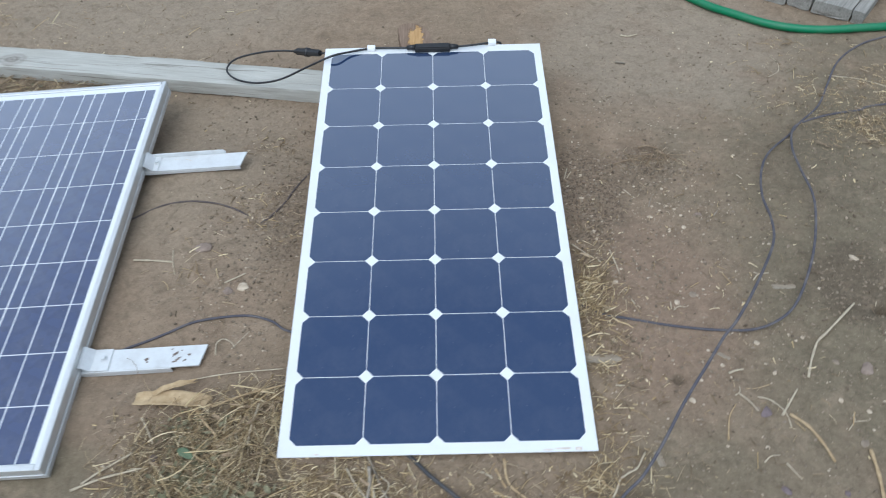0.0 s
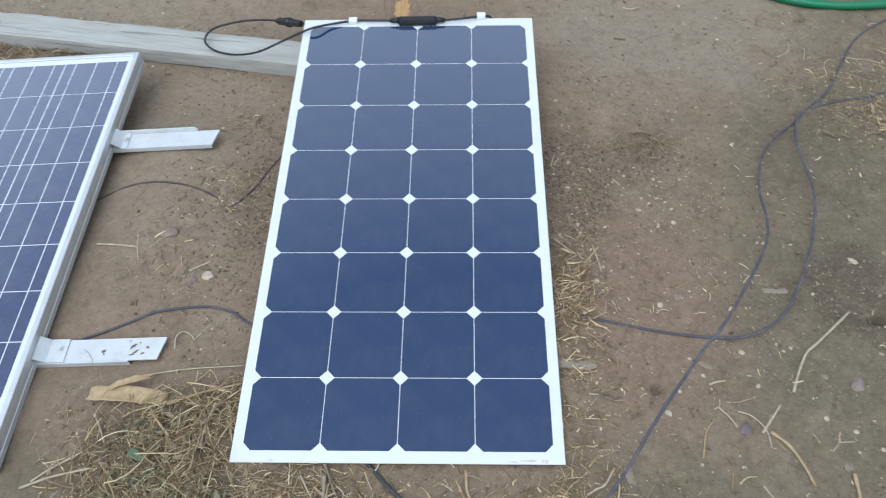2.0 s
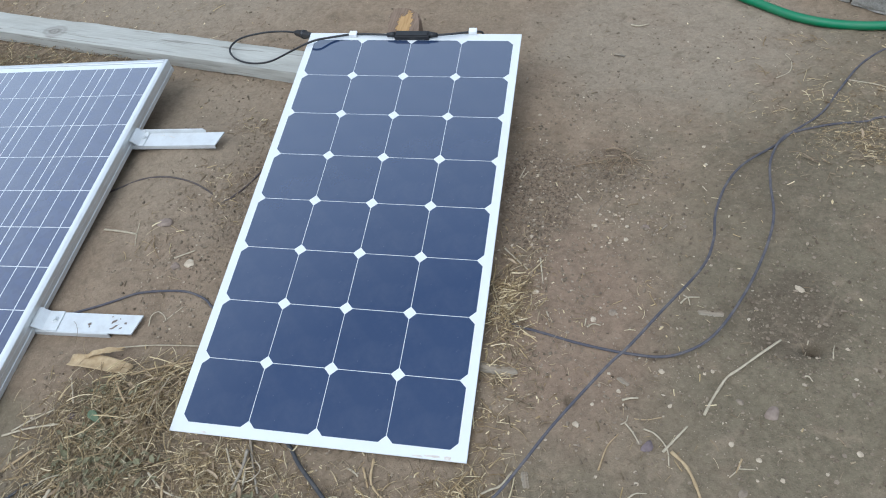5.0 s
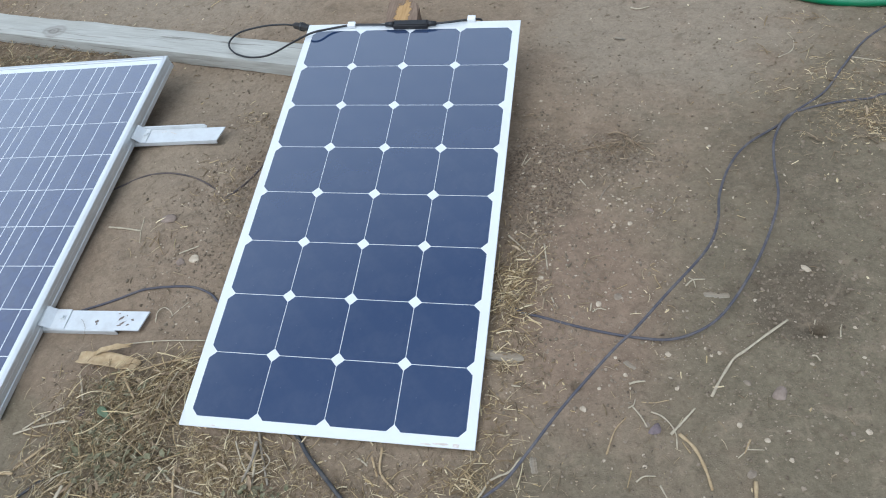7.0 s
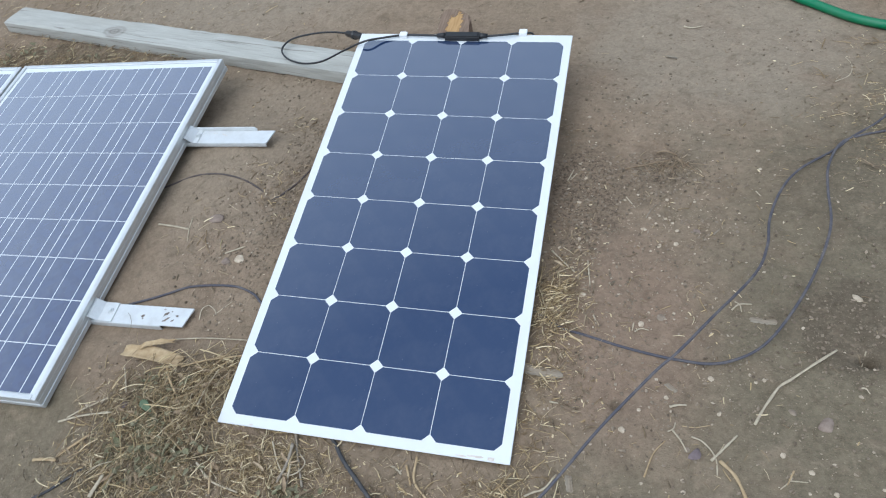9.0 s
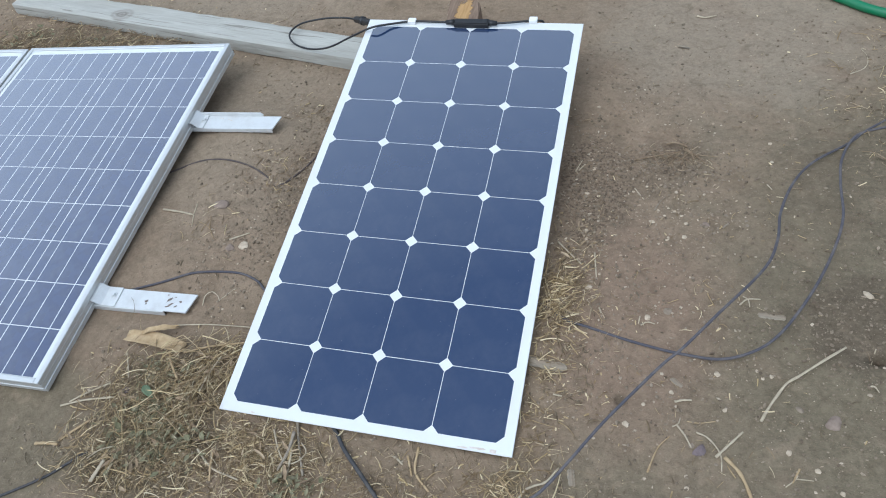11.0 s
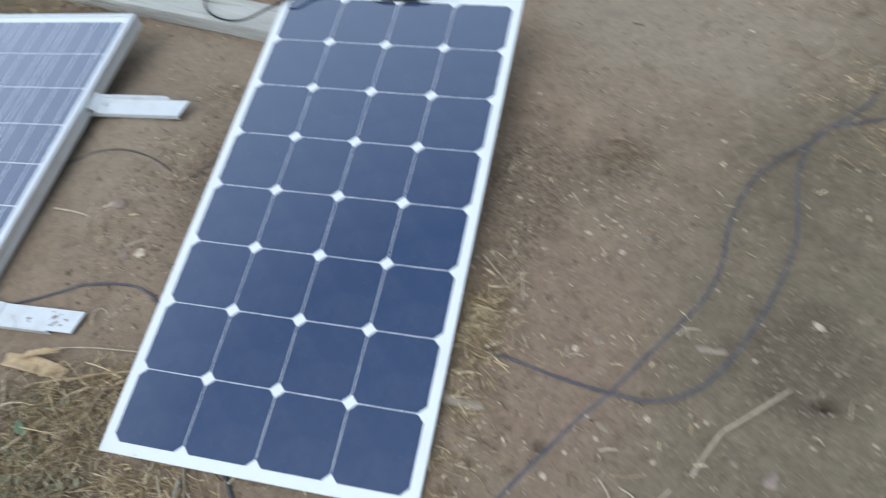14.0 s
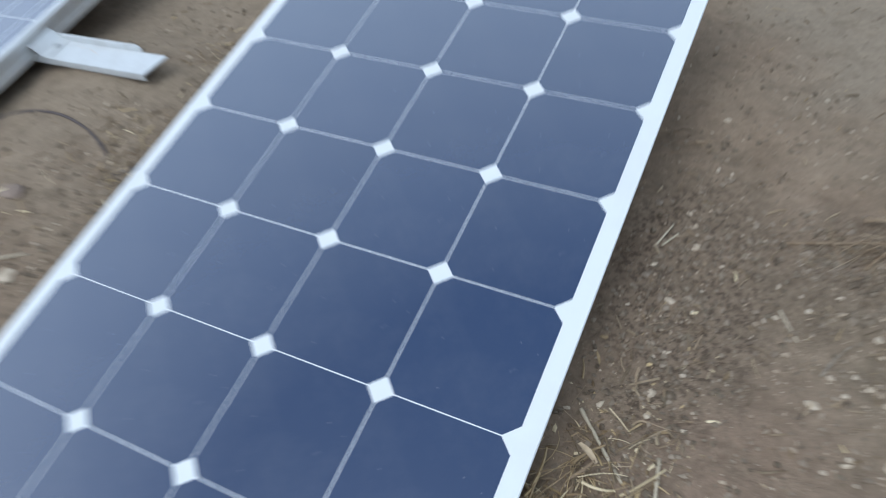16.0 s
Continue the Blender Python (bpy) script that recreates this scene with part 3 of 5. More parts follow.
# ---- timbers ----
def timber(name, mat, length, width, height, label, m, seed, wear=0.004, category="timber"):
    """A sawn board along x with worn, uneven faces and rounded edges; the origin is at the middle of one end's foot."""
    nx, ny, nz = max(8, int(length / 0.012)), 8, 4
    bm = bmesh.new()
    off = Vector((seed * 7.1, seed * 3.3, seed))
    ring = [(-1 + 2 * k / ny, -1) for k in range(ny)] + [(1, -1 + 2 * k / nz) for k in range(nz)] + [(1 - 2 * k / ny, 1) for k in range(ny)] + [(-1, 1 - 2 * k / nz) for k in range(nz)]
    rings = []
    for i in range(nx + 1):
        x = length * i / nx
        row = []
        for a, b in ring:
            y, z = a * width / 2, (b + 1) * height / 2
            if abs(a) == 1 and abs(b) == 1:
                y, z = y * 0.975, z - b * height * 0.05
            p = Vector((x, y, z))
            d = wear * (0.6 * noise.noise(Vector((x * 3, y * 30, z * 30)) + off) + 0.4 * noise.noise(Vector((x * 20, y * 60, z * 60)) + off))
            y += d * (a if abs(a) == 1 else 0)
            z += d * (b if abs(b) == 1 else 0)
            if b == -1:
                z = max(0.0, z)
            end = min(x, length - x)
            xx = x + (0.006 * noise.noise(Vector((seed, y * 25, z * 40))) if end < 1e-6 else 0)
            row.append(bm.verts.new((xx, y, z)))
        rings.append(row)
    n = len(ring)
    for a, b in zip(rings, rings[1:]):
        for k in range(n):
            bm.faces.new((a[k], b[k], b[(k + 1) % n], a[(k + 1) % n]))
    bm.faces.new(rings[0])
    bm.faces.new(rings[-1][::-1])
    bmesh.ops.recalc_face_normals(bm, faces=bm.faces[:])
    ob = part(name, bm, mat)
    ob.matrix_world = m
    return tagged(ob, label, category)


# long board: its foot's near edge runs from (-1.71, 0.82) to (-0.32, 0.51)
timber("timber_board", TIMBER, 1.62, 0.100, 0.042, "long grey weathered sawn timber board lying on the dirt", pose(-1.722, 0.872, 0.0, 0, 0, -12.7), 3)


def old_planks():
    """Weathered boards side by side; the origin is their near corner, boards run along x."""
    place = pose(1.202, 0.750, -0.012, 0, 0, 51.3)
    top = thing("plank_platform", place)
    tagged(top, "grey weathered cracked planks side by side next to the hose", "planks")
    for k, (a, b) in enumerate(((0.0, 0.032), (0.035, 0.143), (0.146, 0.213), (0.216, 0.290))):
        board = timber("board", TIMBER_DARK, 1.2, b - a, 0.040, "", pose(0, 0, 0), 5 + k, 0.005, "")
        board.parent = top
        board.location = (0.003 * k % 0.007, (a + b) / 2, 0)
    sheet = part("white_sheet", box(0.095, 0.62, -0.010, 0.31, 0.0425, 0.0475, 0.0015, 1), SHEET)
    sheet.matrix_world = place
    tagged(sheet, "flat white sheet lying on the weathered planks", "sheet")


old_planks()


def wood_block():
    bm = prism([(0.004, 0.40), (0.002, 0.560), (-0.006, 0.610), (-0.010, 0.655), (-0.030, 0.680), (-0.052, 0.692), (-0.078, 0.694), (-0.098, 0.684), (-0.096, 0.650), (-0.084, 0.620), (-0.080, 0.560), (-0.080, 0.40)], -0.004, 0.116)
    bmesh.ops.bevel(bm, geom=[e for e in bm.edges], offset=0.007, segments=2, affect="EDGES")
    m, t, p = material("brown wood with an orange split face", 0.8, spec=0.2)
    grain = noise_tex(t, coords(t, (60, 5, 60)), 3, 6)
    tan = ramp(t, grain, [(0.3, (0.36, 0.215, 0.085)), (0.7, (0.50, 0.325, 0.145))])
    brown = ramp(t, grain, [(0.3, (0.15, 0.105, 0.072)), (0.7, (0.27, 0.195, 0.138))])
    d = t.nodes.new("ShaderNodeVectorMath")
    d.operation = "DISTANCE"
    d.inputs[1].default_value = (-0.046, 0.610 * 0.34, 0)
    t.links.new(coords(t, (1, 0.34, 0)), d.inputs[0])
    edge = math_node(t, "ADD", d.outputs["Value"], math_node(t, "MULTIPLY", math_node(t, "SUBTRACT", noise_tex(t, coords(t), 60, 3, 0.6, 0.6), 0.5), 0.034))
    col = mix(t, ramp(t, edge, [(0.0185, (1, 1, 1)), (0.0195, (0, 0, 0))], "CONSTANT"), brown, tan)
    col = mix(t, ramp(t, edge, [(0.019, (0, 0, 0)), (0.020, (0.8, 0.8, 0.8)), (0.022, (0, 0, 0))]), col, (0.10, 0.060, 0.035))
    t.links.new(col, p.inputs["Base Color"])
    bump(t, p, grain, 0.4, 0.002)
    tagged(part("wood_block", bm, m), "brown wood block with a bright orange-tan patch under the panel", "wood block")


wood_block()


# ---- cables and hose ----
def cable(points, label, r=0.0026, mat=CABLE_DUSTY, name="cable", category="cable", lift=None):
    line = on_ground(points, r * 0.75 if lift is None else lift, 8)
    tagged(part(name, tube(line, r, 8), mat, smooth=True), label, category)


cable([(2.4, 0.95), (1.8, 0.80), (1.45, 0.72), (1.232, 0.674), (1.143, 0.634), (1.065, 0.565), (0.999, 0.461), (0.948, 0.379), (0.878, 0.31), (0.842, 0.270), (0.766, 0.193, 0.012), (0.723, 0.118, 0.024), (0.695, 0.028, 0.034), (0.683, -0.058, 0.048), (0.655, -0.142, 0.062), (0.577, -0.268, 0.095), (0.525, -0.339, 0.098), (0.498, -0.366, 0.090), (0.459, -0.415, 0.082), (0.409, -0.476, 0.068), (0.365, -0.537, 0.056), (0.327, -0.581, 0.042), (0.289, -0.612, 0.022), (0.22, -0.69), (0.12, -0.80), (-0.1, -1.1)], "long dusty dark cable running over the dirt")
cable([(2.0, 0.42), (1.5, 0.40), (1.105, 0.369), (1.039, 0.354), (0.961, 0.336), (0.891, 0.315), (0.852, 0.283, 0.004), (0.819, 0.200, 0.015), (0.808, 0.120, 0.022), (0.804, 0.034, 0.025), (0.784, -0.043, 0.022), (0.747, -0.134, 0.018), (0.702, -0.215, 0.015), (0.664, -0.264, 0.012), (0.622, -0.291, 0.009), (0.583, -0.299, 0.006), (0.539, -0.292), (0.494, -0.285), (0.434, -0.272), (0.374, -0.256), (0.323, -0.243), (0.278, -0.215), (0.18, -0.17), (0.0, -0.18), (-0.18, -0.27), (-0.287, -0.248), (-0.327, -0.222), (-0.375, -0.206), (-0.431, -0.208), (-0.486, -0.219), (-0.536, -0.244), (-0.587, -0.265), (-0.649, -0.281), (-0.75, -0.29)], "dusty dark cable passing under the white panel")
cable([(-0.75, 0.06), (-0.687, 0.089), (-0.629, 0.116), (-0.564, 0.123), (-0.495, 0.109), (-0.439, 0.085), (-0.410, 0.060, -0.003), (-0.389, 0.056), (-0.352, 0.108), (-0.327, 0.167), (-0.302, 0.215), (-0.25, 0.30)], "dusty dark cable half sunk in the dirt", 0.0023, CABLE_BROWN, lift=0.0004)
cable([(-0.12, -0.40), (-0.075, -0.49), (-0.042, -0.524), (-0.013, -0.557, 0.006), (0.041, -0.605, 0.006), (0.10, -0.66), (0.2, -0.78)], "dusty dark cable coming out under the panel edge", 0.0036, CABLE_GREY)
cable([(-0.50, -0.635), (-0.534, -0.667), (-0.564, -0.695), (-0.63, -0.74), (-0.75, -0.82)], "dusty dark cable in the straw", 0.0026, CABLE_GREY)
cable([(0.60, 1.27), (0.71, 1.045), (0.800, 0.920), (0.873, 0.843), (0.945, 0.784), (1.020, 0.746), (1.100, 0.722), (1.190, 0.711), (1.260, 0.714), (1.40, 0.745), (1.7, 0.86), (2.2, 1.2)], "green rubber garden hose lying on the dirt", 0.0115, HOSE, "garden_hose", "hose", 0.012)


# ---- single stones, stalks and husks ----
for k, (x, y, size, mat, label) in enumerate((
    (-0.401, -0.131, 0.0125, STONE_PALE, "small pale limestone pebble on dirt"), (-0.430, -0.143, 0.0135, STONE_BROWN, "flat grey-brown pebble on dry dirt"),
    (-0.505, -0.024, 0.0165, STONE_BROWN, "rounded brown stone half sunk in dirt"), (0.467, -0.218, 0.0075, STONE_PALE, "small pale pebble lying on dry dirt"),
    (0.445, -0.434, 0.0070, STONE_PALE, "small pale pebble lying on dry dirt"), (0.832, -0.133, 0.0095, STONE_PALE, "whitish rounded pebble on dry dirt"),
    (0.561, -0.466, 0.0115, STONE_PURPLE, "dark purplish round stone among dry stems"), (0.757, -0.391, 0.0145, STONE_BROWN, "reddish brown flat stone sunk in dirt"),
    (0.355, -0.163, 0.0075, STONE_PALE, "small pale pebble lying on dry dirt"), (0.315, 0.213, 0.0045, STONE_PALE, "small pale pebble lying on dry dirt"),
    (0.336, -0.020, 0.0050, STONE_PALE, "small pale pebble lying on dry dirt"), (0.462, 0.018, 0.0052, STONE_PALE, "small pale pebble lying on dry dirt"),
    (0.565, 0.018, 0.0075, STONE_BROWN, "small brown pebble lying on dry dirt"), 
    (0.322, 0.375, 0.0045, STONE_PALE, "small pale pebble lying on dry dirt"), (0.525, -0.02, 0.0055, STONE_PALE, "small pale pebble lying on dry dirt"),
    (-0.495, -0.505, 0.0110, STONE_PURPLE, "round grey stone lying among straw"), (0.586, -0.324, 0.0060, STONE_PALE, "small pale pebble lying on dry dirt"))):
    ob = part("pebble", pebble_bm(size, 0.42, k + 3), mat, smooth=True)
    ob.location = (x, y, ground_z(x, y) - size * 0.02)
    ob.rotation_euler = (0, 0, k * 1.7)
    tagged(ob, label, "pebble")


def pebbles(spots, mat, label, seed, flat=0.5):
    """Single stones: spots are (x, y, radius)."""
    for k, (x, y, size) in enumerate(spots):
        ob = part("pebble", pebble_bm(size * 0.85, flat, seed + k, 2), mat)
        ob.location = (x, y, ground_z(x, y) + size * 0.05)
        ob.rotation_euler = (0, 0, (seed + k) * 2.3)
        tagged(ob, label, "pebble", "pebbles on the dirt")


pebbles([(0.325, 0.089, 0.0052), (0.506, 0.105, 0.0045), (0.561, 0.105, 0.0044), (0.518, 0.037, 0.0050), (0.473, 0.050, 0.0037), (0.492, 0.060, 0.0034), (0.504, 0.050, 0.0042), (0.420, 0.103, 0.0041), (0.527, 0.016, 0.0055),
         (0.581, 0.302, 0.0036), (0.692, 0.267, 0.0058), (0.693, 0.209, 0.0046), (0.530, 0.338, 0.0034), (0.475, 0.321, 0.0032), (0.344, 0.279, 0.0035), (0.438, 0.135, 0.0030), (0.521, 0.099, 0.0030), (0.594, 0.330, 0.0030)],
        STONE_PALE, "small whitish angular pebble on dry dirt", 101)
pebbles([(0.495, -0.023, 0.0040), (0.478, -0.042, 0.0034), (0.502, -0.044, 0.0030), (0.538, -0.120, 0.0030), (0.524, -0.189, 0.0045), (0.401, -0.097, 0.0028), (0.373, -0.132, 0.0040), (0.338, -0.043, 0.0046),
         (0.670, -0.318, 0.0050), (0.657, -0.323, 0.0042), (0.648, -0.310, 0.0036), (0.689, -0.451, 0.0055), (0.728, -0.473, 0.0052), (0.759, -0.503, 0.0050), (0.875, -0.450, 0.0058), (0.824, -0.487, 0.0042),
         (0.890, -0.261, 0.0052), (0.840, -0.279, 0.0040), (0.598, -0.390, 0.0048), (0.515, -0.366, 0.0050), (0.471, -0.393, 0.0040), (0.480, -0.525, 0.0040), (0.543, -0.531, 0.0050), (0.723, -0.506, 0.0034)],
        STONE_PALE, "small whitish angular pebble on dry dirt", 141)
pebbles([(0.281, 0.218, 0.0065), (0.555, 0.015, 0.0038), (0.640, 0.035, 0.0046), (0.641, 0.023, 0.0048), (0.471, 0.234, 0.0044), (0.295, 0.113, 0.0062), (0.603, 0.049, 0.0048), (0.628, 0.150, 0.0034), (0.502, -0.200, 0.0090),
         (0.446, -0.115, 0.0040), (0.709, -0.375, 0.0080), (0.853, -0.454, 0.0046), (0.700, -0.530, 0.0085), (0.585, -0.485, 0.0042), (0.548, -0.459, 0.0060), (0.884, -0.349, 0.0055), (0.903, -0.363, 0.0045), (0.931, 0.218, 0.0052)],
        STONE_GREY, "grey-brown angular pebble half sunk in dirt", 181, 0.42)
pebbles([(0.549, -0.605, 0.0100), (0.641, -0.612, 0.0075)], STONE_PURPLE, "dark purplish round stone on olive dirt", 221)
pebbles([(-0.462, 0.300, 0.0040), (-0.500, 0.160, 0.0036), (-0.418, 0.135, 0.0040), (-0.452, 0.150, 0.0034), (-0.430, 0.170, 0.0030), (-0.395, -0.180, 0.0034), (-0.380, -0.230, 0.0034), (-0.545, -0.130, 0.0040), (-0.480, -0.165, 0.0030),
         (-0.335, -0.290, 0.0034), (-0.365, -0.255, 0.0030), (-0.375, -0.300, 0.0036)], STONE_PALE, "small pale pebble on dirt between the panels", 231)


def splinter(name, length, r, label, m, seed, category):
    """A split bit of wood along x with jagged sides and torn ends."""
    k = random.Random(seed)
    bm = bmesh.new()
    sides = [k.uniform(0.75, 1.15) for _ in range(9)]
    rings = []
    for i in range(15):
        u = i / 14
        end = min(1.0, 0.55 + 5 * min(u, 1 - u))
        ring = []
        for q, w in enumerate(sides):
            a = 2 * math.pi * q / 9
            rr = r * w * end * (1 + 0.16 * k.uniform(-1, 1))
            x = length * u + (k.uniform(-0.5, 0.5) * r if i in (0, 14) else 0)
            ring.append(bm.verts.new((x, rr * math.cos(a), 0.55 * rr * math.sin(a) + 0.1 * r * math.sin(7 * u))))
        rings.append(ring)
    for a, b in zip(rings, rings[1:]):
        for q in range(9):
            bm.faces.new((a[q], b[q], b[(q + 1) % 9], a[(q + 1) % 9]))
    bm.faces.new(rings[0])
    bm.faces.new(rings[-1][::-1])
    bmesh.ops.recalc_face_normals(bm, faces=bm.faces[:])
    ob = part(name, bm, TWIG)
    ob.matrix_world = m
    tagged(ob, label, category)


def stalk(points, r, mat, label, name="dry_stalk", taper=0.5, flat=0.7):
    line = on_ground(points, r * 0.8, 8)
    tagged(part(name, tube(line, lambda u: r * (1 - taper * u) * (1 + 0.15 * math.sin(u * 23)), 7, flat), mat, smooth=True), label, "dry stalk")


stalk([(0.651, -0.403), (0.664, -0.376), (0.677, -0.353), (0.692, -0.330, 0.002), (0.712, -0.314, 0.003), (0.745, -0.287, 0.005), (0.785, -0.252, 0.006)], 0.0024, STALK, "bleached bent plant stalk lying on dirt", taper=0.15)
stalk([(0.584, -0.474), (0.604, -0.450), (0.624, -0.426)], 0.0023, STALK, "short bleached plant stalk lying on dirt", taper=0.3)
stalk([(0.597, -0.472), (0.619, -0.495), (0.633, -0.528), (0.641, -0.560)], 0.0032, STALK_YELLOW, "yellow dry stalk on dirt", taper=0.3, flat=0.4)
stalk([(0.484, -0.514), (0.497, -0.472), (0.515, -0.447)], 0.0016, STALK_YELLOW, "thin curved dry stem")
stalk([(-0.467, -0.355, 0.006), (-0.385, -0.345, 0.006), (-0.285, -0.340, 0.008)], 0.0014, STALK, "long thin straw stem", taper=0.2)
stalk([(-0.405, -0.414, 0.006), (-0.352, -0.395, 0.010), (-0.280, -0.379, 0.010)], 0.0024, STALK_YELLOW, "thick straw stem beside the husk", taper=0.3)
stalk([(-0.629, -0.551), (-0.574, -0.536, 0.004), (-0.503, -0.527, 0.010)], 0.0024, STALK, "straight pale straw stem beside framed panel", taper=0.2)
stalk([(-0.613, -0.541), (-0.582, -0.522, 0.004), (-0.529, -0.498, 0.010)], 0.0022, STALK, "thick pale straw stem beside framed panel", taper=0.2)
stalk([(-0.632, -0.633), (-0.605, -0.630, 0.002), (-0.575, -0.630, 0.002)], 0.0034, STALK_YELLOW, "short flat straw blade on dirt", taper=0.2, flat=0.4)
stalk([(-0.489, -0.650, 0.004), (-0.473, -0.632, 0.006), (-0.446, -0.621, 0.008)], 0.0018, STALK, "curved pale straw stem in the straw", taper=0.2)
stalk([(-0.433, -0.669, 0.006), (-0.430, -0.635, 0.008)], 0.0026, STALK, "short pale straw stem in the straw", taper=0.2)
stalk([(-0.453, -0.690, 0.006), (-0.449, -0.648, 0.008)], 0.0042, STALK, "broad pale straw blade in the straw", taper=0.2, flat=0.4)
stalk([(-0.581, -0.621), (-0.555, -0.600, 0.003), (-0.530, -0.577, 0.005)], 0.0032, STALK_YELLOW, "yellow split straw blade on dirt", flat=0.4, taper=0.2)
stalk([(0.536, 0.790), (0.556, 0.783), (0.585, 0.790)], 0.0032, STALK, "short pale forked stalk on dirt")
stalk([(0.495, 0.640), (0.520, 0.632)], 0.0040, TWIG, "dark bit of twig on dirt", "twig")
stalk([(0.704, -0.540), (0.700, -0.582), (0.691, -0.625), (0.680, -0.68)], 0.0032, STALK_YELLOW, "thick yellow stalk lying on olive dirt", taper=0.2, flat=0.5)
stalk([(0.703, -0.474), (0.692, -0.498)], 0.0017, STALK_YELLOW, "short thin dry stem on dirt")
stalk([(0.565, -0.558), (0.579, -0.587)], 0.0017, STALK, "short thin dry stem on dirt")
stalk([(0.529, -0.557), (0.541, -0.548, 0.002), (0.559, -0.544)], 0.0016, STALK, "thin bent dry stem on dirt")
stalk([(0.700, -0.478), (0.697, -0.490), (0.682, -0.506)], 0.0016, STALK, "small forked pale stem on olive dirt")
stalk([(0.697, -0.490), (0.722, -0.489)], 0.0012, STALK, "thin side branch of a pale stem")
stalk([(0.809, -0.323), (0.818, -0.322, 0.003), (0.825, -0.330)], 0.0018, STALK, "small tangled dry stem by the burrow")
stalk([(0.864, -0.281), (0.866, -0.266, 0.003), (0.871, -0.253)], 0.0013, STALK, "thin bent dry stem by the burrow")
stalk([(0.831, -0.245, 0.004), (0.828, -0.262, 0.003), (0.826, -0.276)], 0.0011, STALK, "thin dry stem over the burrow")
stalk([(0.415, 0.201), (0.462, 0.214, 0.003), (0.510, 0.226, 0.005)], 0.0021, LEAF_BROWN, "thin brown twig in a small twig heap", "twig", taper=0.3)
stalk([(0.480, 0.250, 0.004), (0.500, 0.252, 0.008), (0.524, 0.240, 0.006)], 0.0030, LEAF_BROWN, "thick bent brown twig in a small heap", "twig", taper=0.2)
stalk([(0.451, 0.222, 0.004), (0.459, 0.204, 0.004), (0.468, 0.186)], 0.0018, LEAF_BROWN, "thin brown twig in a small twig heap", "twig", taper=0.3)
stalk([(0.520, 0.236, 0.006), (0.543, 0.217, 0.003), (0.563, 0.197)], 0.0022, LEAF_BROWN, "brown twig pointing out of a twig heap", "twig", taper=0.4)
stalk([(0.487, 0.186), (0.498, 0.204, 0.004), (0.511, 0.224, 0.006)], 0.0020, LEAF_BROWN, "thin brown twig in a small twig heap", "twig", taper=0.3)
stalk([(0.515, 0.236, 0.004), (0.532, 0.222, 0.003), (0.538, 0.205)], 0.0015, LEAF_BROWN, "thin brown twig in a small twig heap", "twig", taper=0.3)
stalk([(0.294, 0.153), (0.304, 0.187, 0.003)], 0.0014, STALK, "short pale straw stem near panel edge", taper=0.2)
stalk([(0.300, 0.155), (0.312, 0.176, 0.002)], 0.0014, STALK, "short pale straw stem near panel edge", taper=0.2)
stalk([(0.422, 0.113), (0.442, 0.081)], 0.0014, STALK, "thin straight dry stem on dirt", taper=0.2)
stalk([(0.465, 0.049), (0.474, 0.072, 0.002), (0.485, 0.091)], 0.0014, TWIG, "thin brown twig on dirt", "twig", taper=0.2)
stalk([(0.681, 0.140), (0.690, 0.126)], 0.0013, STALK, "short thin dry stem on dirt", taper=0.2)
stalk([(0.596, 0.011), (0.608, 0.027)], 0.0018, TWIG, "short brown twig on dirt", "twig", taper=0.2)
stalk([(0.284, -0.058, 0.004), (0.310, -0.084, 0.003), (0.336, -0.111)], 0.0018, STALK, "long pale straw stem near panel edge", taper=0.2)
stalk([(0.358, -0.079), (0.363, -0.109, 0.002), (0.368, -0.139)], 0.0017, STALK, "upright pale straw stem on dirt", taper=0.2)
stalk([(0.380, -0.209), (0.385, -0.221)], 0.0018, STALK, "short pale stem on dirt", taper=0.2)
stalk([(0.299, -0.567, 0.004), (0.314, -0.558, 0.005), (0.330, -0.549, 0.004), (0.347, -0.523)], 0.0020, STALK, "pale forked straw stem by the cable", taper=0.2)
stalk([(0.281, -0.599, 0.004), (0.290, -0.585, 0.005), (0.299, -0.567, 0.004)], 0.0022, STALK, "thick pale straw stem by the cable", taper=0.2)
stalk([(0.257, -0.559, 0.004), (0.275, -0.577, 0.004), (0.294, -0.596)], 0.0017, STALK_YELLOW, "yellow straw stem near the panel corner", taper=0.2)
stalk([(0.066, -0.547), (0.079, -0.553, 0.003), (0.090, -0.560)], 0.0020, STALK, "short pale straw stem on brown dirt", taper=0.2)
stalk([(-0.114, -0.540, 0.008), (-0.111, -0.575, 0.008), (-0.118, -0.612, 0.006)], 0.0032, TWIG, "thick brown stem standing off the panel edge", "twig", taper=0.2)
splinter("broken_stick", 0.072, 0.0105, "brown broken stick by the panel edge", pose(0.263, -0.334, ground_z(0.30, -0.337) + 0.003, 0, -1, -6), 12, "stick")
stalk([(0.870, 0.520), (0.905, 0.545), (0.915, 0.585), (0.905, 0.620)], 0.0013, STALK, "curled pale dry stem on dirt")

stalk([(1.02, 0.505), (1.10, 0.470), (1.18, 0.40)], 0.0018, STALK, "long pale straw stem")
stalk([(0.111, -0.528, 0.004), (0.116, -0.570, 0.003), (0.145, -0.597)], 0.0024, STALK_YELLOW, "bent dry stem near the panel edge", taper=0.2)
stalk([(0.096, -0.545, 0.003), (0.111, -0.577)], 0.0022, STALK_YELLOW, "short dry stem near the panel edge", taper=0.2)
stalk([(-0.119, -0.515, 0.004), (-0.098, -0.562, 0.004), (-0.072, -0.612, 0.004)], 0.0026, TWIG, "brown thin twig at panel edge", "twig", taper=0.2)


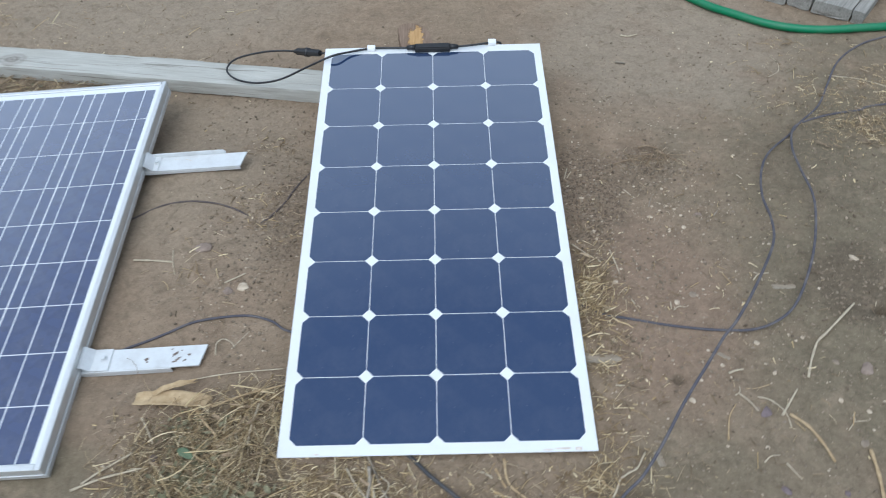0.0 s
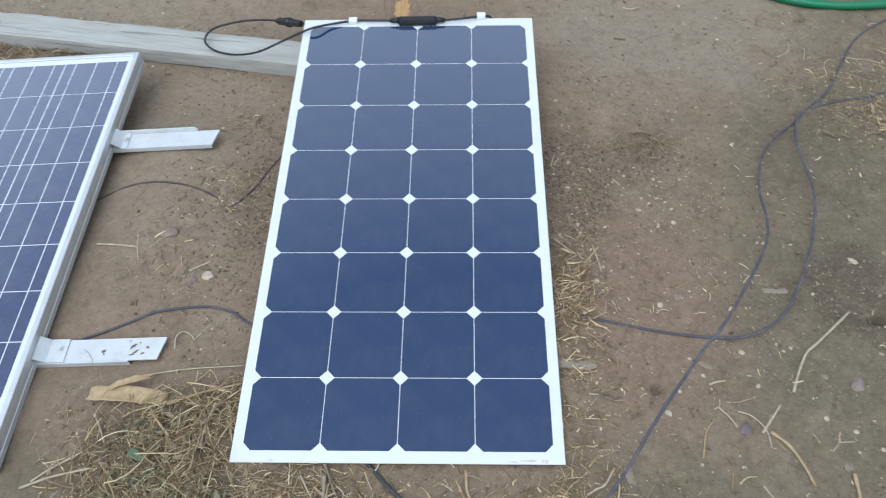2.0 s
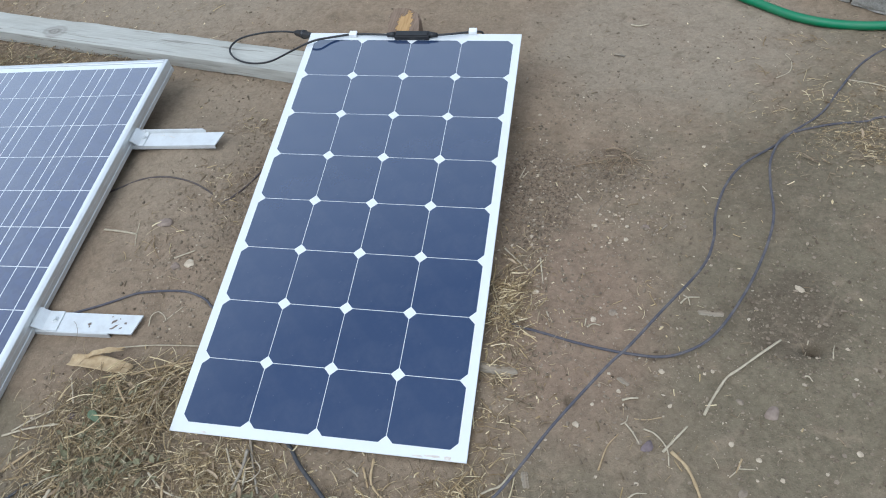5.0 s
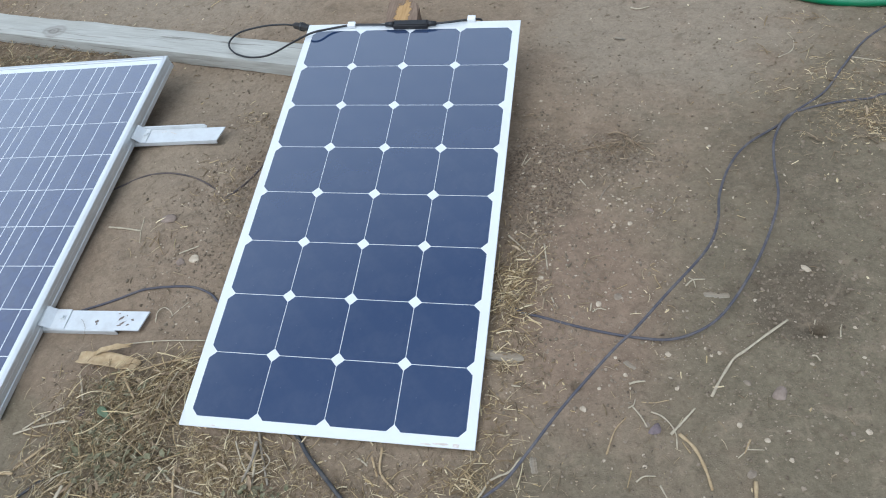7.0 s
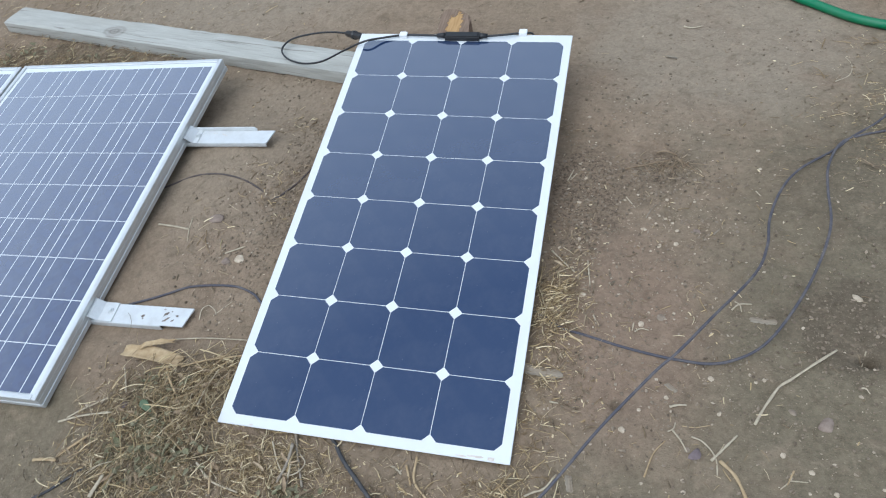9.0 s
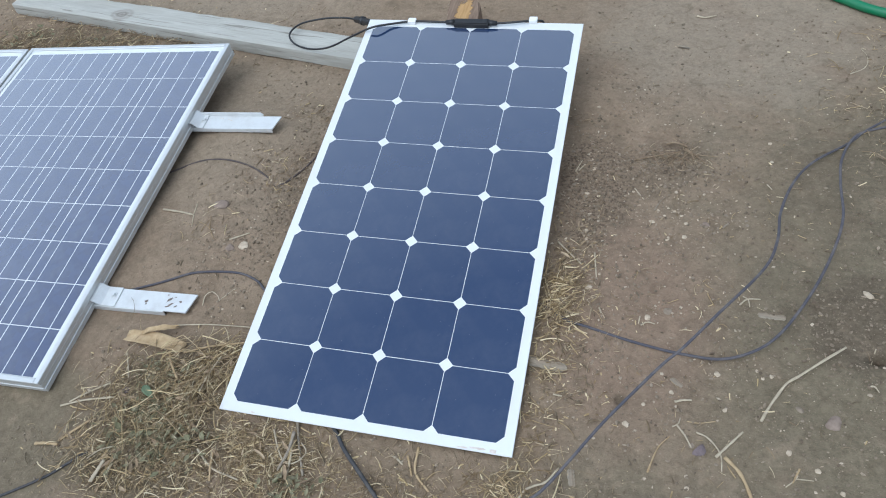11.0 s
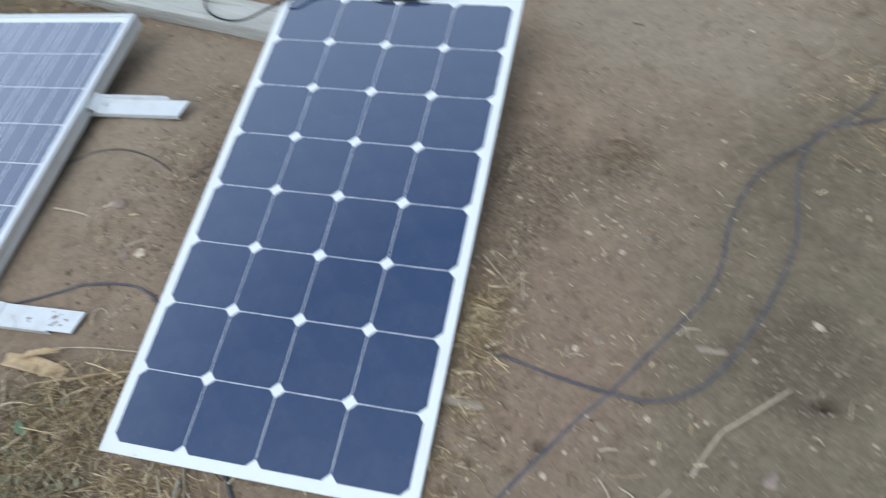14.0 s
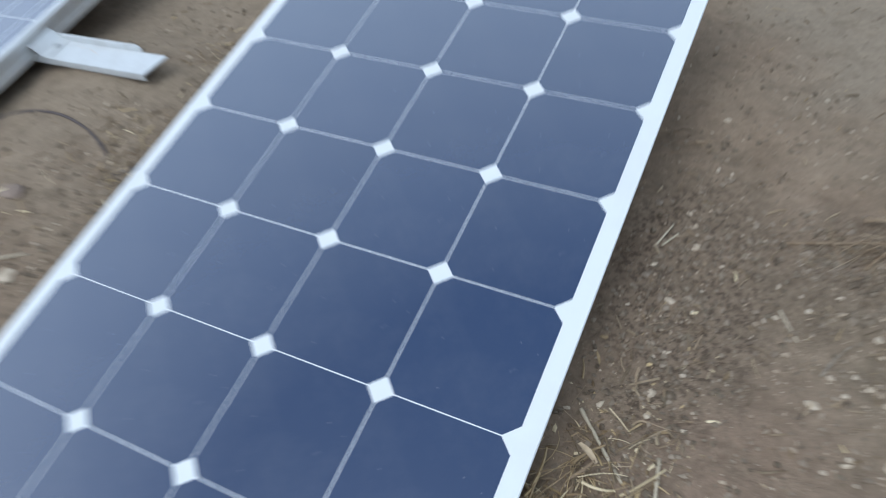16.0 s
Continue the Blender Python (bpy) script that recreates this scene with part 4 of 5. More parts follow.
stalk([(-0.151, -0.543, 0.010), (-0.129, -0.578, 0.008), (-0.109, -0.596, 0.008), (-0.088, -0.590, 0.010), (-0.080, -0.571, 0.010), (-0.094, -0.557, 0.010)], 0.0014, STALK, "curled pale plant stem at panel edge", taper=0.3)
stalk([(-0.115, -0.546, 0.006), (-0.104, -0.584, 0.008), (-0.100, -0.616, 0.006)], 0.0022, STALK, "thick pale stem at panel edge", taper=0.1)
stalk([(-0.426, -0.296), (-0.427, -0.274, 0.004), (-0.416, -0.263, 0.006), (-0.399, -0.271, 0.004), (-0.390, -0.282)], 0.0012, STALK, "thin looped dry stem on dirt", taper=0.2)
stalk([(-0.396, -0.285), (-0.368, -0.244)], 0.0012, STALK, "thin straight dry stem on dirt", taper=0.2)
stalk([(-0.653, -0.046), (-0.610, -0.048), (-0.566, -0.055)], 0.0026, STALK, "forked dry stem beside framed panel", taper=0.1)
stalk([(-0.573, -0.021), (-0.566, -0.055), (-0.553, -0.091)], 0.0016, STALK, "short branch of dry stem", taper=0.3)
stalk([(-0.440, -0.121), (-0.400, -0.096)], 0.0020, STALK, "short pale stem by a pebble", taper=0.1)

stalk([(0.525, -0.427), (0.538, -0.445, 0.003), (0.548, -0.463)], 0.0016, STALK, "thin forked dry stem on dirt", taper=0.3)
stalk([(0.555, -0.435), (0.571, -0.443, 0.003), (0.585, -0.458, 0.003), (0.592, -0.473), (0.593, -0.496)], 0.0015, STALK, "thin curved dry stem beside a dark stone", taper=0.3)
stalk([(0.518, -0.431), (0.527, -0.425, 0.002), (0.530, -0.413)], 0.0013, STALK, "thin curved dry stem on dirt", taper=0.3)
stalk([(0.540, -0.418), (0.560, -0.417), (0.584, -0.411)], 0.0010, STALK_YELLOW, "very thin dry stem on dirt", taper=0.3)
stalk([(0.456, -0.237), (0.467, -0.230, 0.002), (0.481, -0.230)], 0.0015, STALK, "short curved pale stem on dirt", taper=0.3)
stalk([(0.454, -0.218), (0.452, -0.235)], 0.0014, STALK, "short pale stem on dirt", taper=0.3)
stalk([(0.520, -0.384), (0.533, -0.380, 0.001), (0.547, -0.379)], 0.0024, STALK, "short thick pale stem on dirt", taper=0.4)
stalk([(0.623, -0.177), (0.636, -0.165, 0.002), (0.658, -0.161)], 0.0016, STALK, "small forked pale stem on dirt", taper=0.3)
stalk([(0.629, -0.158), (0.637, -0.166, 0.002), (0.640, -0.180)], 0.0013, STALK, "small branch of a pale stem", taper=0.3)
stalk([(0.320, -0.393), (0.328, -0.394), (0.336, -0.395)], 0.0018, STALK, "short pale stem on dirt", taper=0.3)
stalk([(-0.531, -0.429, 0.006), (-0.512, -0.456, 0.008), (-0.495, -0.483, 0.010)], 0.0017, STALK, "straight pale straw stem in the straw", taper=0.2)
stalk([(-0.434, -0.418, 0.010), (-0.410, -0.448, 0.016), (-0.381, -0.478, 0.016)], 0.0026, STALK_YELLOW, "flat yellow straw blade in the straw", taper=0.3, flat=0.4)
stalk([(-0.318, -0.414, 0.010), (-0.322, -0.455, 0.014), (-0.325, -0.498, 0.010)], 0.0017, STALK, "thin pale straw stem in the straw", taper=0.3)
stalk([(-0.274, -0.603, 0.006), (-0.232, -0.631, 0.008), (-0.179, -0.641, 0.004)], 0.0020, STALK, "curved pale straw stem near the panel corner", taper=0.3)
stalk([(-0.243, -0.602, 0.006), (-0.235, -0.628, 0.008), (-0.227, -0.653, 0.004)], 0.0026, STALK_YELLOW, "short brown straw stem near the panel corner", taper=0.3)
splinter("wood_chip", 0.046, 0.0060, "grey brown split wood chip on dirt", pose(0.652, -0.194, ground_z(0.672, -0.197) - 0.001, 0, 0, -3), 15, "wood chip")
splinter("wood_chip", 0.030, 0.0066, "reddish brown wood chip on dirt", pose(0.366, -0.522, ground_z(0.37, -0.537), 0, 0, -78), 16, "wood chip")
splinter("wood_chip", 0.024, 0.0044, "small brown wood chip on dirt", pose(0.513, -0.339, ground_z(0.522, -0.346), 0, 0, -36), 17, "wood chip")


def green_leaf():
    """One small living leaf with a folded midrib."""
    bm = bmesh.new()
    rows = []
    for i in range(9):
        u = i / 8
        w = 0.0085 * math.sin(math.pi * (0.10 + 0.88 * u)) ** 1.3 * (1 + 0.12 * math.sin(9 * u))
        rows.append([bm.verts.new((0.034 * u, q * w, 0.006 * math.sin(2.5 * u) + 0.25 * abs(q) * w)) for q in (-1, -0.5, 0, 0.5, 1)])
    for a, b in zip(rows, rows[1:]):
        for k in range(4):
            bm.faces.new((a[k], b[k], b[k + 1], a[k + 1]))
    m, t, p = material("green leaf", 0.6, spec=0.3)
    t.links.new(ramp(t, noise_tex(t, coords(t), 120), [(0.3, (0.085, 0.120, 0.062)), (0.7, (0.14, 0.175, 0.100))]), p.inputs["Base Color"])
    ob = part("green_leaf", bm, m, smooth=True)
    mod = ob.modifiers.new("thickness", "SOLIDIFY")
    mod.thickness = 0.0006
    ob.matrix_world = pose(-0.441, -0.503, ground_z(-0.441, -0.503) + 0.024, 0, 8, -32) @ Matrix.Diagonal((1.15, 1.0, 1, 1))
    tagged(ob, "small green leaf among the dry straw", "leaf")


green_leaf()


def husk(name, m, length, width, curl, seed, label):
    """A dry husk leaf: a thin curled blade with a torn end."""
    bm = bmesh.new()
    nx, ny = 18, 6
    grid = []
    for i in range(nx + 1):
        u = i / nx
        w = width * (0.62 + 0.38 * math.sin(math.pi * min(1, 0.1 + u * 0.8)))
        row = []
        for j in range(ny + 1):
            q = 2 * j / ny - 1
            x = length * u + ((0.026 if i == nx else 0.009) * noise.noise(Vector((seed, q * 5, 1))) if i >= nx - 1 else 0)
            y = q * w / 2 + 0.03 * length * math.sin(u * 2.4)
            z = 0.003 + curl * q * q * width + 0.004 * noise.noise(Vector((u * 5, q, seed))) + 0.005 * math.sin(math.pi * u)
            row.append(bm.verts.new((x, y, z)))
        grid.append(row)
    for i in range(nx):
        for j in range(ny):
            bm.faces.new((grid[i][j], grid[i + 1][j], grid[i + 1][j + 1], grid[i][j + 1]))
    ob = part(name, bm, HUSK, smooth=True)
    mod = ob.modifiers.new("thickness", "SOLIDIFY")
    mod.thickness = 0.0008
    ob.matrix_world = m
    return tagged(ob, label, "husk")


husk("corn_husk", pose(-0.553, -0.392, ground_z(-0.546, -0.394) + 0.004, 0, 0, -6), 0.142, 0.031, 0.12, 4, "tan dry husk leaf with a torn end on dirt")
husk("corn_husk", pose(-0.520, -0.386, ground_z(-0.511, -0.380) + 0.012, 8, 0, 17), 0.076, 0.011, 0.3, 9, "narrow tan husk strip beside a larger husk")


# ---- loose litter ----
def in_panel(x, y, pad=0.0):
    return abs(x) < 0.27 + pad and -0.525 - pad < y < 0.53 + pad


def in_frames(x, y):
    if -0.68 < x < -0.42 and (-0.36 < y < -0.265 or 0.185 < y < 0.28):
        return True
    return x < -0.62 and x > -2.05 and -0.60 < y < 0.50


def stuff(name, verts, faces, mat, label, category, smooth=False):
    me = bpy.data.meshes.new(name)
    me.from_pydata(verts, [], faces)
    me.materials.append(mat)
    if smooth:
        me.polygons.foreach_set("use_smooth", [True] * len(faces))
    return tagged(new(name, me), label, category, kind="stuff")


ICO = bmesh.new()
bmesh.ops.create_icosphere(ICO, subdivisions=1, radius=1.0)
ICO_V = [v.co.copy() for v in ICO.verts]
ICO.verts.index_update()
ICO_F = [tuple(v.index for v in f.verts) for f in ICO.faces]
ICO.free()


def grit(name, count, small, big, spots, mat, label, seed, category="gravel", long=1.0):
    """Small uneven stones: spots are (x, y, rx, ry, weight); a spot of radius 9 is spread over all the place, of radius 8 in loose drifts round the panels."""
    r = random.Random(seed)
    verts, faces = [], []
    weights = [s[4] for s in spots]
    while count:
        cx, cy, rx, ry, _ = r.choices(spots, weights)[0]
        if rx == 9:
            x, y = r.uniform(-1.9, 1.5), r.uniform(-0.95, 1.3)
        elif rx == 8:
            x, y = r.uniform(-0.72, 1.15), r.uniform(-0.70, 0.75)
            if noise.noise(Vector((x * 9, y * 9, seed))) < r.uniform(-0.5, 0.35):
                continue
        else:
            x, y = r.gauss(cx, rx), r.gauss(cy, ry)
        if in_frames(x, y) or in_panel(x, y, -0.05):
            continue
        count -= 1
        s = small + (big - small) * r.random() ** 4.5
        n, z, a = len(verts), ground_z(x, y), r.uniform(0, 6.3)
        ca, sa, fx, fy, fz = math.cos(a), math.sin(a), long * r.uniform(0.75, 1.4), r.uniform(0.6, 1.1), r.uniform(0.45, 0.85)
        for q in ICO_V:
            k = s * r.uniform(0.5, 1.25)
            vx, vy = q.x * fx * k, q.y * fy * k
            verts.append((x + ca * vx - sa * vy, y + sa * vx + ca * vy, z + s * 0.2 + q.z * fz * k))
        faces += [(i + n, j + n, l + n) for i, j, l in ICO_F]
    stuff(name, verts, faces, mat, label, category)


grit("grit", 12000, 0.0005, 0.0034, [(0, 0, 9, 9, 3), (0, 0, 8, 8, 4), (0.46, 0.0, 0.16, 0.16, 0.8), (0.60, -0.35, 0.2, 0.15, 1.3), (-0.42, -0.05, 0.1, 0.2, 1.0), (0.45, 0.42, 0.08, 0.06, 0.35), (0.36, 0.05, 0.05, 0.25, 0.4), (-0.05, -0.62, 0.3, 0.07, 0.5)], STONES, "scattered small pale stones and grit", 11)
grit("dirt_clods", 21000, 0.0006, 0.0046, [(0, 0, 9, 9, 3), (0, 0, 8, 8, 6), (0.33, 0.08, 0.03, 0.13, 0.7), (0.49, 0.19, 0.05, 0.03, 0.9), (-0.36, 0.05, 0.06, 0.2, 1.0), (0.5, 0.0, 0.15, 0.2, 0.5), (0.85, -0.2, 0.12, 0.12, 0.6)], CLODS, "crumbs and clods of dry dirt", 12)

grit("stone_chips", 700, 0.0007, 0.0027, [(0.32, 0.03, 0.025, 0.09, 1.6), (0.50, 0.045, 0.045, 0.045, 1.6), (0.60, 0.03, 0.05, 0.04, 0.8), (0.54, 0.33, 0.03, 0.02, 0.5), (0.45, -0.05, 0.08, 0.05, 0.8), (0.65, -0.32, 0.05, 0.03, 0.6), (-0.43, 0.14, 0.04, 0.04, 0.9), (-0.40, -0.16, 0.05, 0.05, 0.7), (0.62, -0.42, 0.12, 0.06, 0.7)], STONE_CRUMBS, "tiny pale stone chips on the dirt", 36, "stone chips", 1.6)
grit("grit", 160, 0.0010, 0.0042, [(0.530, 0.085, 0.050, 0.055, 2.0), (0.40, -0.02, 0.05, 0.05, 0.8), (0.335, 0.15, 0.02, 0.06, 0.8), (0.53, 0.02, 0.05, 0.05, 0.8), (-0.42, -0.10, 0.05, 0.06, 0.8)], STONE_CRUMBS, "clusters of small peach and tan pebbles", 35)
grit("dirt_lumps", 450, 0.0010, 0.0052, [(0.36, 0.12, 0.05, 0.16, 2.0), (0.48, 0.05, 0.10, 0.14, 1.6), (0.40, -0.35, 0.06, 0.10, 0.6), (-0.37, 0.05, 0.05, 0.22, 1.2), (0.55, -0.2, 0.2, 0.15, 0.8), (-0.50, 0.38, 0.08, 0.05, 0.6)], CLODS, "crumbly lumps of broken reddish-brown dirt", 33, "dirt lumps")


def straws(name, spots, mat, label, seed, category="straw", wide=1.0, curl=0.0):
    """Bent dry stems: spots are (x, y, rx, ry, count, shortest, longest, pile, heading or None)."""
    r = random.Random(seed)
    verts, faces = [], []
    for cx, cy, rx, ry, count, shortest, longest, pile, heading in spots:
        done = 0
        while done < count:
            if rx == 9:
                x, y = r.uniform(-1.9, 1.5), r.uniform(-0.95, 1.3)
            else:
                x, y = r.gauss(cx, rx), r.gauss(cy, ry)
            if in_frames(x, y) or in_panel(x, y, -0.03):
                if rx != 9 and r.random() < 0.02:
                    done += 1
                continue
            if rx != 9 and noise.noise(Vector((x * 24, y * 24, seed))) < r.uniform(-0.42, 0.26):
                continue
            done += 1
            a = r.uniform(0, 6.3) if heading is None else math.radians(heading) + r.gauss(0, 0.85)
            length = shortest + (longest - shortest) * r.random() ** 2
            bend, radius = r.gauss(0, 0.35) if r.random() < 0.8 else r.gauss(0, 0.8), wide * (0.0003 + 0.0013 * r.random() ** 2.8)
            base, arch, n = r.random() ** 1.5 * pile, r.uniform(0, 0.10) * length, len(verts)
            rise = r.gauss(0, 0.10)
            rows = 9 if curl else 5
            if curl:
                bend = r.choice((-1, 1)) * r.uniform(0.4, 1.0) * curl
            for i in range(rows):
                u = i / (rows - 1)
                if i:
                    b = a + bend * (u - 0.5)
                    x += math.cos(b) * length / (rows - 1)
                    y += math.sin(b) * length / (rows - 1)
                b = a + bend * (u - 0.5)
                z = ground_z(x, y) + 0.0008 + max(0.0, base + arch * math.sin(math.pi * u) + rise * length * (u - 0.5) * (1 if pile else 0.2))
                if in_panel(x, y, 0.005):
                    z = min(z, panel_z(x, y) - 0.006)
                sx, sy = -math.sin(b) * radius, math.cos(b) * radius
                rr = 1.0 - 0.4 * u
                verts += [(x + sx * rr, y + sy * rr, z), (x - sx * rr, y - sy * rr, z), (x, y, z + radius * 1.3 * rr)]
            for i in range(rows - 1):
                k = n + 3 * i
                faces += [(k, k + 3, k + 5, k + 2), (k + 2, k + 5, k + 4, k + 1), (k + 1, k + 4, k + 3, k)]
    stuff(name, verts, faces, mat, label, category)


straws("straw", [
    (-0.41, -0.51, 0.070, 0.050, 900, 0.008, 0.052, 0.020, None), (-0.41, -0.52, 0.075, 0.055, 150, 0.035, 0.095, 0.028, -55), (-0.39, -0.51, 0.075, 0.055, 110, 0.035, 0.095, 0.028, 35), (-0.33, -0.45, 0.035, 0.045, 420, 0.008, 0.055, 0.014, -70),
    (-0.33, -0.42, 0.035, 0.03, 45, 0.04, 0.09, 0.018, 15), (-0.36, -0.635, 0.085, 0.050, 520, 0.008, 0.050, 0.014, None), (-0.49, -0.56, 0.05, 0.04, 70, 0.02, 0.08, 0.012, 15),
    (-0.50, -0.66, 0.06, 0.03, 120, 0.010, 0.05, 0.008, 20),
], STRAW, "loose golden straw and grass stems by the panel corner", 21)
straws("straw_bits", [
    (-0.41, -0.51, 0.070, 0.050, 900, 0.004, 0.026, 0.030, None), (-0.33, -0.45, 0.035, 0.045, 600, 0.004, 0.024, 0.018, None), (-0.36, -0.635, 0.085, 0.045, 650, 0.004, 0.024, 0.018, None), (-0.14, -0.59, 0.06, 0.035, 700, 0.004, 0.020, 0.010, None),
], STRAW_PALE, "fine pale broken straw bits in the heap", 65, "straw", 0.55)
straws("weed_stems", [
    (-0.400, -0.580, 0.040, 0.030, 240, 0.008, 0.036, 0.022, None), (-0.440, -0.470, 0.030, 0.018, 110, 0.008, 0.030, 0.016, None), (-0.365, -0.615, 0.030, 0.020, 110, 0.008, 0.030, 0.016, None), (-0.08, -0.645, 0.03, 0.015, 50, 0.008, 0.025, 0.010, None),
], WEED, "grey-green withered weed stems in the straw", 66, "weeds", 0.9, 1.6)
straws("dry_grass", [
    (-0.36, -0.625, 0.080, 0.045, 110, 0.025, 0.085, 0.026, None), (-0.41, -0.52, 0.075, 0.050, 70, 0.025, 0.080, 0.030, None), (-0.47, -0.645, 0.05, 0.035, 40, 0.025, 0.08, 0.010, None),
    (-0.13, -0.585, 0.055, 0.035, 130, 0.02, 0.06, 0.012, None), (0.26, -0.585, 0.05, 0.03, 40, 0.02, 0.05, 0.008, None), (0.90, 0.57, 0.03, 0.03, 7, 0.02, 0.06, 0.006, None), (1.04, 0.42, 0.06, 0.06, 10, 0.02, 0.05, 0.006, None),
], STRAW_PALE, "thin curled pale dry grass among the straw", 61, "dry grass", 0.55, 1.9)
straws("straw", [
    (-0.145, -0.585, 0.050, 0.036, 620, 0.005, 0.040, 0.010, None), (-0.20, -0.60, 0.05, 0.04, 220, 0.006, 0.04, 0.008, None), (-0.02, -0.60, 0.08, 0.045, 170, 0.005, 0.030, 0.005, None), (-0.15, -0.67, 0.14, 0.04, 300, 0.01, 0.05, 0.008, None),
    (0.265, -0.575, 0.040, 0.030, 230, 0.008, 0.045, 0.008, None), (0.14, -0.63, 0.06, 0.03, 90, 0.006, 0.03, 0.004, None), (0.295, -0.50, 0.03, 0.05, 90, 0.010, 0.035, 0.006, None),
], STRAW, "short broken straw along the near panel edge", 41)
straws("straw", [
    (-1.40, 0.62, 0.26, 0.06, 1700, 0.01, 0.06, 0.018, None), (-1.60, 1.04, 0.25, 0.07, 250, 0.01, 0.07, 0.010, None), (-0.72, 1.03, 0.05, 0.02, 14, 0.02, 0.07, 0.004, 0),
    (-0.78, 0.92, 0.04, 0.03, 8, 0.01, 0.05, 0.004, 30),
], STRAW, "sparse dry straw around the grey timber board", 42)
straws("straw", [
    (0.98, 0.66, 0.10, 0.04, 60, 0.008, 0.04, 0.003, None), (-0.41, 0.11, 0.03, 0.03, 60, 0.006, 0.025, 0.004, None),
    (-0.42, 0.34, 0.03, 0.03, 50, 0.006, 0.025, 0.004, None), (-0.35, 0.02, 0.02, 0.03, 40, 0.006, 0.022, 0.004, None), (-0.52, -0.06, 0.03, 0.04, 25, 0.02, 0.06, 0.003, 0),
    (0.66, -0.17, 0.03, 0.03, 8, 0.01, 0.03, 0.002, None),
], STRAW, "scattered pale straw bits and stems on dirt", 43)
straws("straw", [
    (0.60, -0.47, 0.05, 0.05, 14, 0.01, 0.03, 0.002, None), (0.45, -0.30, 0.14, 0.12, 120, 0.005, 0.022, 0.0, None), (0.60, 0.05, 0.2, 0.2, 120, 0.005, 0.022, 0.0, None),
    (0.90, 0.57, 0.05, 0.04, 12, 0.02, 0.05, 0.003, None),
], STRAW, "scattered pale straw bits and stems on dirt", 53)
straws("straw", [
    (1.09, 0.275, 0.075, 0.040, 1000, 0.004, 0.026, 0.007, 15), (1.15, 0.42, 0.08, 0.06, 420, 0.005, 0.030, 0.004, -20), (0.95, 0.42, 0.06, 0.07, 150, 0.005, 0.028, 0.003, None), (1.0, 0.30, 0.04, 0.03, 120, 0.004, 0.022, 0.003, None),
], STRAW, "patch of fine pale straw beside the dusty cables", 63, "straw", 0.7)
straws("twig_bits", [
    (0.497, 0.212, 0.024, 0.018, 46, 0.012, 0.050, 0.008, None), (0.53, 0.215, 0.02, 0.01, 12, 0.02, 0.05, 0.004, -35), (0.285, 0.33, 0.010, 0.012, 14, 0.01, 0.025, 0.006, None), (-0.385, 0.16, 0.03, 0.03, 30, 0.008, 0.03, 0.003, None), (-0.395, 0.31, 0.03, 0.03, 34, 0.008, 0.035, 0.004, None), (-0.36, 0.09, 0.025, 0.03, 30, 0.008, 0.03, 0.004, None), (-0.44, 0.07, 0.03, 0.03, 24, 0.008, 0.03, 0.003, None),
    (0.33, 0.02, 0.025, 0.07, 40, 0.006, 0.025, 0.003, None), (0.52, 0.06, 0.04, 0.04, 18, 0.008, 0.03, 0.002, None),
], LEAF_BROWN, "broken brown twig bits scattered on dirt", 64, "twigs", 1.0)
straws("straw_heap", [
    (0.297, -0.17, 0.024, 0.032, 260, 0.008, 0.045, 0.012, 35), (0.300, -0.225, 0.026, 0.027, 240, 0.008, 0.048, 0.014, 30), (0.288, -0.30, 0.022, 0.045, 150, 0.008, 0.045, 0.010, 25),
    (0.310, -0.11, 0.025, 0.03, 40, 0.01, 0.045, 0.006, None), (0.285, -0.42, 0.02, 0.06, 40, 0.01, 0.045, 0.006, None),
], STRAW, "heap of short golden straw against the panel edge", 27, "straw", 1.05)
straws("straw_litter", [
    (0, 0, 9, 9, 1900, 0.003, 0.022, 0.0, None), (0.500, 0.205, 0.030, 0.022, 60, 0.006, 0.022, 0.004, None), (-0.40, -0.54, 0.080, 0.085, 800, 0.005, 0.04, 0.010, None),
    (-0.05, -0.61, 0.25, 0.05, 900, 0.004, 0.035, 0.006, None), (0.32, -0.25, 0.04, 0.14, 500, 0.004, 0.03, 0.006, None), (1.05, 0.32, 0.14, 0.10, 500, 0.005, 0.04, 0.005, None),
    (-0.45, 0.1, 0.1, 0.2, 200, 0.004, 0.03, 0.0, None), (0.45, 0.0, 0.12, 0.25, 250, 0.004, 0.025, 0.0, None),
],  STRAW_DULL, "broken dull straw litter trodden into the dirt", 22, "straw litter", 1.1)
straws("straw_litter", [
    (-1.4, 0.64, 0.28, 0.07, 3200, 0.005, 0.05, 0.018, None), (-1.0, 0.60, 0.12, 0.04, 500, 0.005, 0.04, 0.008, None), (-1.60, 1.05, 0.3, 0.10, 200, 0.005, 0.04, 0.005, None),
], STRAW_DULL, "dull brown grass litter between board and framed panels", 52, "straw litter", 1.1)


grit("chaff", 7500, 0.0005, 0.0026, [(0, 0, 9, 9, 1.6), (-0.40, -0.54, 0.085, 0.08, 2.5), (-0.05, -0.61, 0.25, 0.05, 2.0), (0.32, -0.25, 0.04, 0.14, 1.5), (1.05, 0.32, 0.12, 0.10, 1.0), (-1.4, 0.75, 0.3, 0.12, 1.5)], STRAW, "fine pale chaff on the dirt", 31, "chaff", 2.4)


